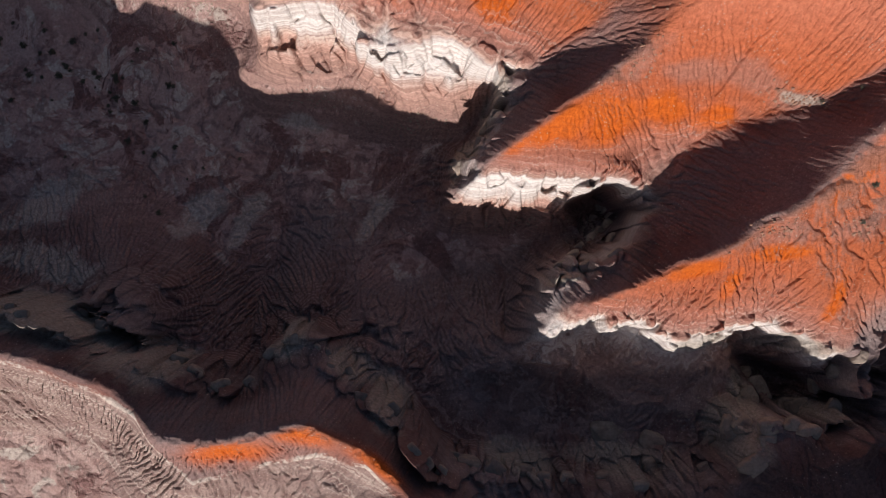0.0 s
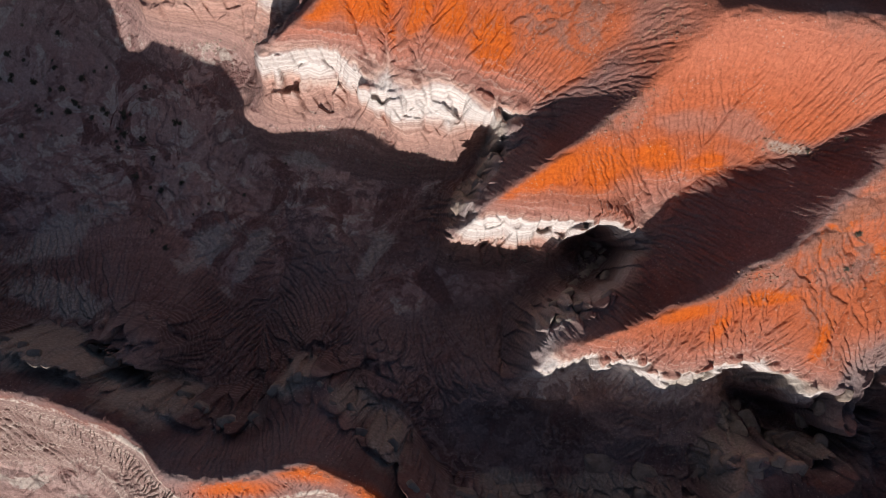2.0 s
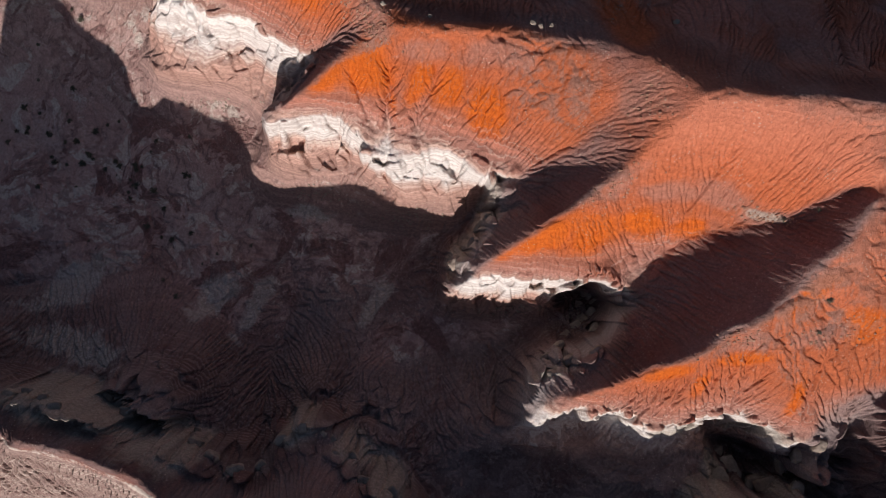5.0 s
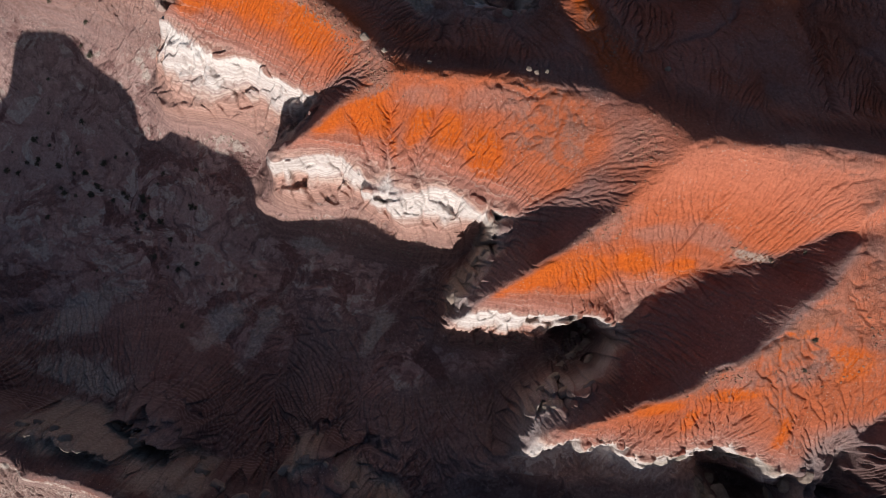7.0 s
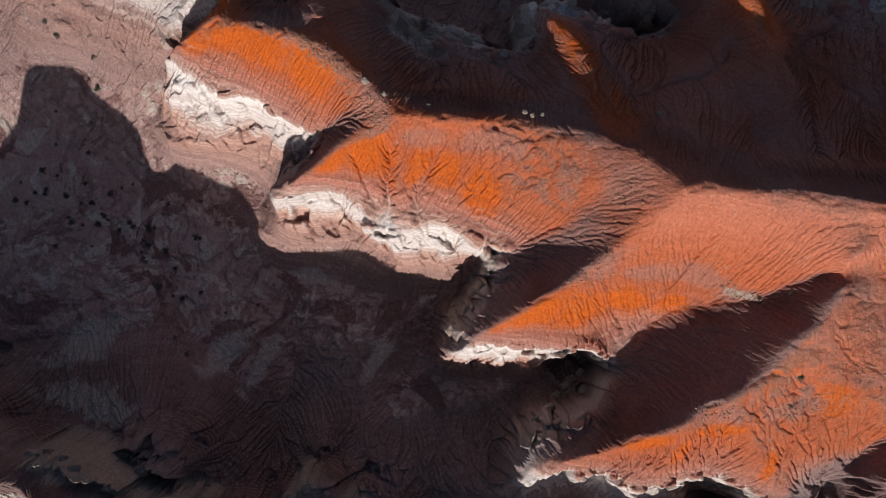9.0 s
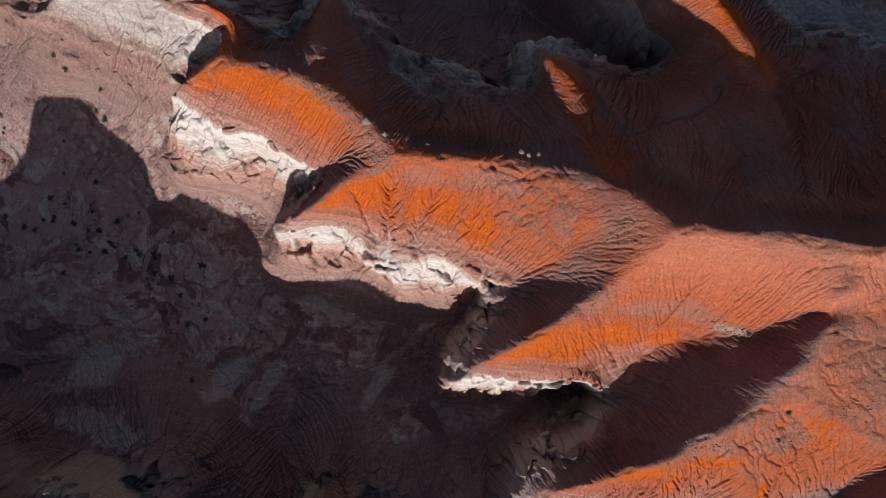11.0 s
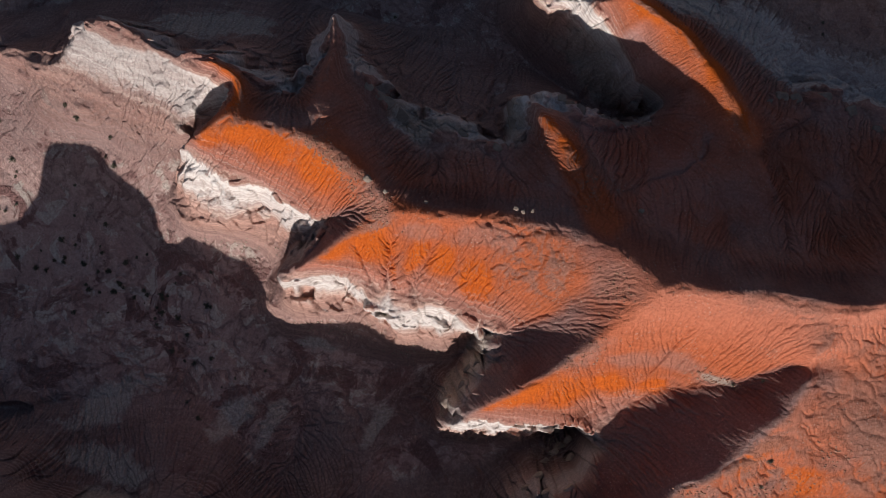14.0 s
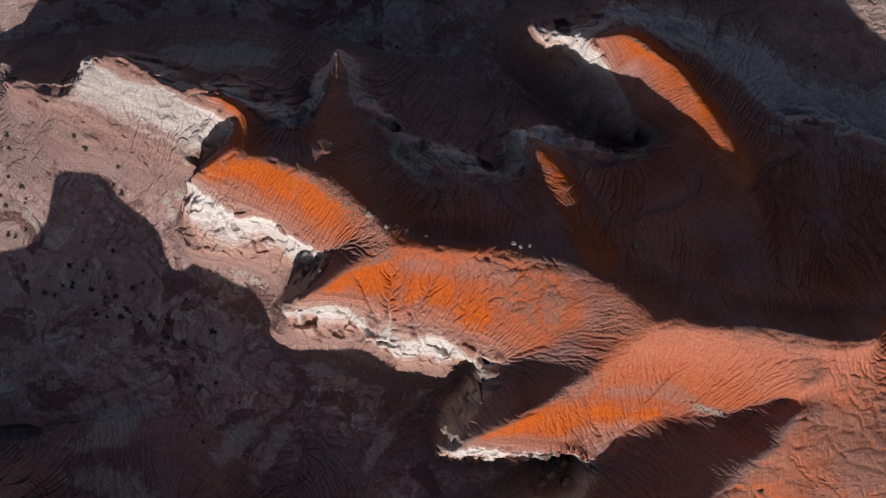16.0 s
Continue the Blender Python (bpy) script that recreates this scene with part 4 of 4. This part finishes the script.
def sheet(name, which, material):
    """The faces of the land that belong to one landform."""
    k = (np.arange(ny - 1)[:, None] * nx + np.arange(nx - 1)[None, :])[part_of[:-1, :-1] == which]
    quad = np.stack((k, k + 1, k + nx + 1, k + nx), 1)
    used = np.zeros(ny * nx, bool)
    used[quad.ravel()] = True
    index = np.cumsum(used) - 1
    quad = index[quad].astype(np.int32)
    me = bpy.data.meshes.new(name)
    me.vertices.add(int(used.sum()))
    me.vertices.foreach_set("co", co.reshape(-1, 3)[used].ravel())
    me.loops.add(quad.size)
    me.loops.foreach_set("vertex_index", quad.ravel())
    me.polygons.add(len(quad))
    me.polygons.foreach_set("loop_start", np.arange(0, quad.size, 4, dtype=np.int32))
    me.polygons.foreach_set("use_smooth", np.ones(len(quad), bool))
    for key, core in SOIL_AND_SHADE.items():
        v = np.zeros((ny, nx), np.float32)
        v[g:-g, g:-g] = core
        me.attributes.new(key, "FLOAT", "POINT").data.foreach_set("value", v.ravel()[used])
    me.update(calc_edges=True)
    me.normals_split_custom_set_from_vertices(normals.reshape(-1, 3)[used])
    me.materials.append(material)
    return new(name, me)


dzy, dzx = np.gradient(Z.astype(float), ay, ax)
normals = np.stack((-dzx, -dzy, np.ones_like(dzx)), 2)
normals /= np.linalg.norm(normals, axis=2, keepdims=True)
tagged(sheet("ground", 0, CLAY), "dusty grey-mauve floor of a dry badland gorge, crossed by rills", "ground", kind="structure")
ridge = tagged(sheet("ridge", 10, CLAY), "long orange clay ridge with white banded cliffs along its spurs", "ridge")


def limb(name, which, parent, label):
    ob = sheet(name, which, CLAY)
    ob.parent = parent
    if label:
        ob["label"] = label
    return ob


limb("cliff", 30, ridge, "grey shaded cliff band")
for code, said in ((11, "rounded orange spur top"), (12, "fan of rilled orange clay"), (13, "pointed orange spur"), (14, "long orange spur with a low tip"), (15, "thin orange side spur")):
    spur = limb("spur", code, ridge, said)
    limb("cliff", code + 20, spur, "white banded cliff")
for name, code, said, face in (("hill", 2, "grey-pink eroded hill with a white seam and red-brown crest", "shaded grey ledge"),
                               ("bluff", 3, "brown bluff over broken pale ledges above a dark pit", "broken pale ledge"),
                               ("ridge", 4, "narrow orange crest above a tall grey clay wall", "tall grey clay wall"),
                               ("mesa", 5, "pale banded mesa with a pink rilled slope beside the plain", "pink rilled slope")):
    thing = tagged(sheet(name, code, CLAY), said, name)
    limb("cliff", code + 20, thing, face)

# ---- loose blocks and boulders ----
def rock_mesh(seed, material):
    """A broken block: a ball cut by a dozen planes, with worn edges."""
    r = random.Random(seed)
    planes = [(Vector(n), r.uniform(0.86, 1.0)) for n in ((1, 0, 0), (-1, 0, 0), (0, 1, 0), (0, -1, 0), (0, 0, 1), (0, 0, -1))]
    planes = [((n + Vector((r.uniform(-0.2, 0.2), r.uniform(-0.2, 0.2), r.uniform(-0.12, 0.12)))).normalized(), d) for n, d in planes]
    planes += [(Vector((r.uniform(-1, 1), r.uniform(-1, 1), r.uniform(-0.6, 1))).normalized(), r.uniform(0.92, 1.15)) for _ in range(7)]
    bm = bmesh.new()
    bmesh.ops.create_icosphere(bm, subdivisions=4, radius=1.0)
    off = Vector((seed * 7.3, seed * 3.1, seed * 5.7))
    for v in bm.verts:
        d = v.co.normalized()
        reach = sum((max(d.dot(n), 0.0) / c) ** 9 for n, c in planes) ** (-1 / 9)
        v.co = d * reach * (1.0 + 0.13 * noise.fractal(d * 2.2 + off, 1.0, 2.0, 4))
    me = bpy.data.meshes.new("rock")
    bm.to_mesh(me)
    bm.free()
    for f in me.polygons:
        f.use_smooth = True
    me.materials.append(material)
    return me


ROCKS = [rock_mesh(i, STONE) for i in range(8)]


def rock(name, label, category, group, x, y, size, turn, seed, sink=0.35, lift=0.0):
    z = ground_z(x, y)
    ob = new(name, ROCKS[seed % 8])
    ob.matrix_world = (Matrix.Translation((x, y, z + size[2] * (1 - 2 * sink) * 0.5 + lift)) @ pose(0, 0, 0, seed * 5 % 17 - 8, seed * 7 % 15 - 7, turn)
                       @ Matrix.Diagonal((size[0] / 2, size[1] / 2, size[2] / 2, 1)))
    return tagged(ob, label, category, group)


chance = random.Random(5)
for x, y, s in ((-14.5, 67.6, 1.7), (-10.7, 65.0, 1.0), (-1.9, 62.9, 0.9), (17.6, 61.7, 1.3), (19.0, 61.0, 1.1), (21.0, 61.3, 0.9), (44.0, 61.5, 1.1)):
    rock("boulder", "rounded pale boulder lying on the dusty saddle", "boulder", "boulders on the ridge", x, y,
         (s, s * chance.uniform(0.75, 1.0), s * 0.7), chance.uniform(0, 180), chance.randrange(8))

# fallen slabs in the pit under the bluff
for x, y, a, b, c, turn in ((73.4, -23.0, 3.2, 2.6, 2.6, 80), (73.2, -26.8, 3.6, 2.4, 2.4, 95), (74.0, -30.0, 3.4, 2.6, 2.0, 60), (69.5, -31.0, 6.5, 3.0, 2.0, 5),
                            (64.8, -32.2, 4.0, 2.8, 2.0, -10), (75.4, -19.5, 3.0, 2.4, 2.6, 70), (53.4, -33.3, 4.8, 4.0, 2.2, 75), (57.8, -34.0, 3.4, 3.0, 2.0, 10),
                            (54.2, -38.0, 4.6, 3.6, 2.0, 40), (63.3, -28.0, 6.5, 2.8, 2.0, -55), (59.4, -29.0, 5.2, 3.6, 2.4, -60), (61.0, -25.2, 3.4, 2.6, 2.0, 30),
                            (33.0, -36.0, 7.0, 4.5, 1.5, 5), (41.0, -37.5, 5.0, 4.0, 1.4, -25)):
    rock("slab", "fallen slab of pale grey sandstone among rubble", "rock slab", "fallen slabs", x, y, (a, b, c), turn, int(a * 10), sink=0.62)


def rim_blocks(line, label, group, step, lo, hi, aside):
    """Cap blocks along a rim of the plan."""
    pts = np.array(line, float)
    seg = np.hypot(*np.diff(pts, axis=0).T)
    at = np.concatenate(([0], np.cumsum(seg)))
    s = chance.uniform(0, step)
    while s < at[-1]:
        x, y = np.interp(s, at, pts[:, 0]), np.interp(s, at, pts[:, 1])
        k = min(np.searchsorted(at, s, side="right") - 1, len(seg) - 1)
        t = (pts[k + 1] - pts[k]) / seg[k]
        out = chance.uniform(*aside)
        size = chance.uniform(lo, hi)
        rock("cap_block", label, "rock block", group, x - t[1] * out, y + t[0] * out,
             (size * chance.uniform(1.0, 1.35), size * chance.uniform(0.8, 1.0), size * chance.uniform(0.45, 0.7)),
             math.degrees(math.atan2(t[1], t[0])) + chance.uniform(-12, 12), chance.randrange(8), sink=0.78)
        s += size * chance.uniform(0.95, 1.5) + chance.choice((0, 0, step, 2 * step))


rim_blocks(((22.5, -5.5), (26.5, -4), (32, 0), (35, 5.5), (36, 11)),
           "rounded pale sandstone block capping a shaded ledge", "cap blocks of the gorge", 0.6, 2.0, 3.6, (-0.8, 0.8))
rim_blocks(((22.5, -5.5), (26.5, -4), (32, 0), (35, 5.5), (36, 11)),
           "rounded grey sandstone block below a shaded ledge", "cap blocks of the gorge", 1.2, 1.6, 3.0, (1.6, 3.2))
rim_blocks(((-86.5, -9), (-80.5, -10.5), (-70, -12), (-59.5, -14.5), (-54.5, -19), (-47.5, -21.5), (-42.5, -24.5), (-35.5, -24.5), (-30.5, -17.5), (-25, -15.5), (-21, -18.5), (-15, -26), (-9, -28), (-5, -34), (-0.5, -38), (5, -39.5)),
           "pale grey sandstone block on a shaded rim", "cap blocks of the hill", 1.5, 1.4, 3.0, (-1.0, 0.6))
rim_blocks(((5, -39.5), (12, -42.5), (22.5, -42.5), (28.5, -43.5), (39, -42.5), (49.5, -40), (53, -34.5), (56.5, -31.5), (61.5, -31), (68.5, -32.5), (73, -30.5), (75, -26)),
           "broken pale sandstone block along the bluff", "cap blocks of the bluff", 1.0, 2.4, 4.6, (-0.8, 0.8))
rim_blocks(((3.5, 16), (6.5, 19), (9.5, 23.5), (10.8, 27)),
           "grey sandstone block on a shaded cliff", "cap blocks of the gorge", 0.8, 1.6, 2.8, (0.3, 1.6))
rim_blocks(((-18, 91.5), (-10, 85.5), (-4.5, 79), (3.5, 80.5), (10.5, 78), (18, 75), (20, 79.5), (17.5, 88), (23, 89), (31, 88), (39.5, 84), (46, 82.5), (53, 84)),
           "weathered grey block on a shaded rim", "cap blocks of the north side", 5, 1.8, 3.2, (-0.6, 0.6))
rim_blocks(((80, 89.5), (87.5, 91), (93.5, 91.5), (100.5, 88.5), (105, 83.5), (112.5, 81.5)),
           "rounded pale block on a shaded rim", "cap blocks of the north side", 2, 2.0, 3.4, (-0.8, 0.8))


def debris(name, label, material, spots, count, seed):
    """Loose stones strewn over the ground, far too many to count."""
    r = random.Random(seed)
    verts, faces = [], []
    corners = ((1, 0, 0), (0.3, 0.95, 0), (-0.8, 0.6, 0), (-0.8, -0.6, 0), (0.3, -0.95, 0), (0, 0, 1))
    for _ in range(count):
        x, y, a, b, turn = r.choice(spots)
        u, v = r.gauss(0, a * 0.5), r.gauss(0, b * 0.5)
        c, d = math.cos(radians(turn)), math.sin(radians(turn))
        x, y = x + u * c - v * d, y + u * d + v * c
        size, spin = 0.09 + 0.30 * r.random() ** 3, r.uniform(0, 6.3)
        z, k = ground_z(x, y) - 0.3 * size, len(verts)
        for px, py, pz in corners:
            m = size * r.uniform(0.75, 1.25)
            verts.append((x + m * (px * math.cos(spin) - py * math.sin(spin)), y + m * (px * math.sin(spin) + py * math.cos(spin)), z + (m * 1.1 if pz else 0)))
        faces += [(k + i, k + (i + 1) % 5, k + 5) for i in range(5)] + [(k + 4, k + 3, k + 2, k + 1, k)]
    me = bpy.data.meshes.new(name)
    me.from_pydata(verts, [], faces)
    me.materials.append(material)
    return tagged(new(name, me), label, "gravel", kind="stuff")


debris("gravel", "loose brown and grey stones strewn over the saddle", BROWN_STONE, ((-17, 66, 5, 4, -45), (-22, 71, 6, 2, -35), (-12, 61, 5, 3, 0), (-26, 75, 6, 2, -35)), 700, 3)
debris("gravel", "small brown stones strewn along the orange crests", BROWN_STONE, ((60, 26, 6, 1.6, -15), (33, 32, 6, 3, 30), (55, 3, 7, 2.4, 10), (70, 3.5, 8, 3, 0), (38, 46, 6, 4, 50), (83, 12, 6, 4, 0), (35, 70, 2, 6, -15)), 900, 4)
debris("gravel", "rubble fallen at the foot of the white cliffs", STONE, ((-8, 26, 10, 2, 0), (-28, 32, 8, 2, 0), (16, 6, 8, 2, 5), (68, -27, 6, 3, -20), (50, -32, 8, 4, 0), (31, 5, 4, 2, 40), (-52, 53, 10, 2, -5)), 800, 5)

# ---- desert shrubs ----
def shrub_meshes(seed):
    r = random.Random(seed)
    twigs, leaves = bmesh.new(), bmesh.new()
    for _ in range(34):
        a, e = r.uniform(0, 2 * math.pi), r.uniform(0.15, 1.35)
        d = Vector((math.cos(a) * math.cos(e), math.sin(a) * math.cos(e), math.sin(e) * 0.85))
        n = r.uniform(0.3, 0.5)
        tip, side = d * n, d.cross(Vector((0, 0, 1))).normalized() * 0.014
        up = Vector((0, 0, 0.02))
        q = [twigs.verts.new(c) for c in (side, -side, up, tip)]
        for f in ((0, 1, 3), (1, 2, 3), (2, 0, 3)):
            twigs.faces.new([q[i] for i in f])
        for _ in range(11):
            c = d * n * r.uniform(0.55, 1.05) + Vector((r.uniform(-0.07, 0.07), r.uniform(-0.07, 0.07), r.uniform(-0.03, 0.06)))
            u = Vector((r.uniform(-1, 1), r.uniform(-1, 1), r.uniform(-0.5, 1))).normalized() * r.uniform(0.045, 0.085)
            w = u.cross(Vector((r.uniform(-1, 1), r.uniform(-1, 1), r.uniform(-1, 1)))).normalized() * 0.03
            leaves.faces.new([leaves.verts.new(v) for v in (c - u, c + w, c + u, c - w)])
    out = []
    for name, bm, mat in (("twigs", twigs, TWIG), ("foliage", leaves, LEAF)):
        me = bpy.data.meshes.new(name)
        bm.to_mesh(me)
        bm.free()
        me.materials.append(mat)
        out.append(me)
    return out


SHRUBS = [shrub_meshes(i) for i in range(5)]


def shrub(x, y, wide, seed, label="dark grey-green desert shrub on bare silt", group="shrubs on the flats"):
    base = new("shrub")
    base.matrix_world = pose(x, y, ground_z(x, y) - 0.02, 0, 0, seed * 47 % 360) @ Matrix.Diagonal((wide, wide, wide * 0.85, 1))
    for me in SHRUBS[seed % 5]:
        new(me.name, me).parent = base
    return tagged(base, label, "shrub", group)


for k, (x, y) in enumerate(((-110.5, 45.8), (-107.6, 45.1), (-96.2, 41.4), (-89.6, 45.1), (-86.8, 42.3), (-79.3, 40.1), (-74.3, 39.1), (-81.6, 49.1), (-84.9, 47.6), (-91.4, 50.2), (-99.3, 52.2), (-103.0, 53.7), (-99.2, 60.2), (-90.0, 58.0), (-115.8, 48.7), (-76.2, 32.6), (-74.0, 34.1), (-105.4, 47.9), (-102.7, 47.4), (-97.0, 47.1), (-78.6, 49.9), (-61.2, 36.6), (-98.4, 33.9))):
    shrub(x, y, 1.75 + 0.6 * math.sin(k * 2.4 + 0.6), k)
for k, (x, y) in enumerate(((-95.3, 40.0), (-78.3, 38.9), (-85.2, 40.8), (-87.8, 39.6), (-75.4, 31.1), (-73.9, 38.1), (-70.7, 24.2), (-66.9, 21.6), (-64.4, 21.0), (-59.3, 22.6), (-59.9, 36.2), (-69.4, 33.0), (-65.0, 11.5), (-61.2, 7.7))):
    shrub(x, y, 1.75 + 0.6 * math.sin(k * 2.4 + 0.6), k)
for k, (x, y) in enumerate(((-119.3, 89.4), (-119.2, 86.0), (-115.8, 72.3), (-116.6, 75.4), (-120.6, 78.2), (-95.3, 88.2), (-92.9, 85.1), (-88.2, 75.8), (-85.8, 73.5), (-85.1, 80.5), (-119.3, 61.3))):
    shrub(x, y, 1.75 + 0.6 * math.sin(k * 2.4 + 0.6), k)

for k, (x, y) in enumerate(((68.5, 4.4), (69.5, 10.4), (68.7, 26.4), (63.8, 24.8))):
    shrub(x, y, 1.4 + 0.3 * math.sin(k * 1.7), k + 3, "grey-green shrub rooted in gravel on the orange ridge", "shrubs on the ridge")

scatter = random.Random(11)
flats = ((-100, 45, 26, 30), (-60, 30, 26, 16), (-112, 84, 12, 24), (-118, 112, 14, 10), (-30, 112, 30, 8), (85, 118, 25, 10))
for fx, fy, rx, ry in flats:
    for _ in range(16):
        x, y = fx + scatter.uniform(-rx, rx), fy + scatter.uniform(-ry, ry)
        if abs(ground_z(x + 1, y) - ground_z(x - 1, y)) + abs(ground_z(x, y + 1) - ground_z(x, y - 1)) < 0.9:
            shrub(x, y, scatter.uniform(0.7, 1.8), scatter.randrange(50))
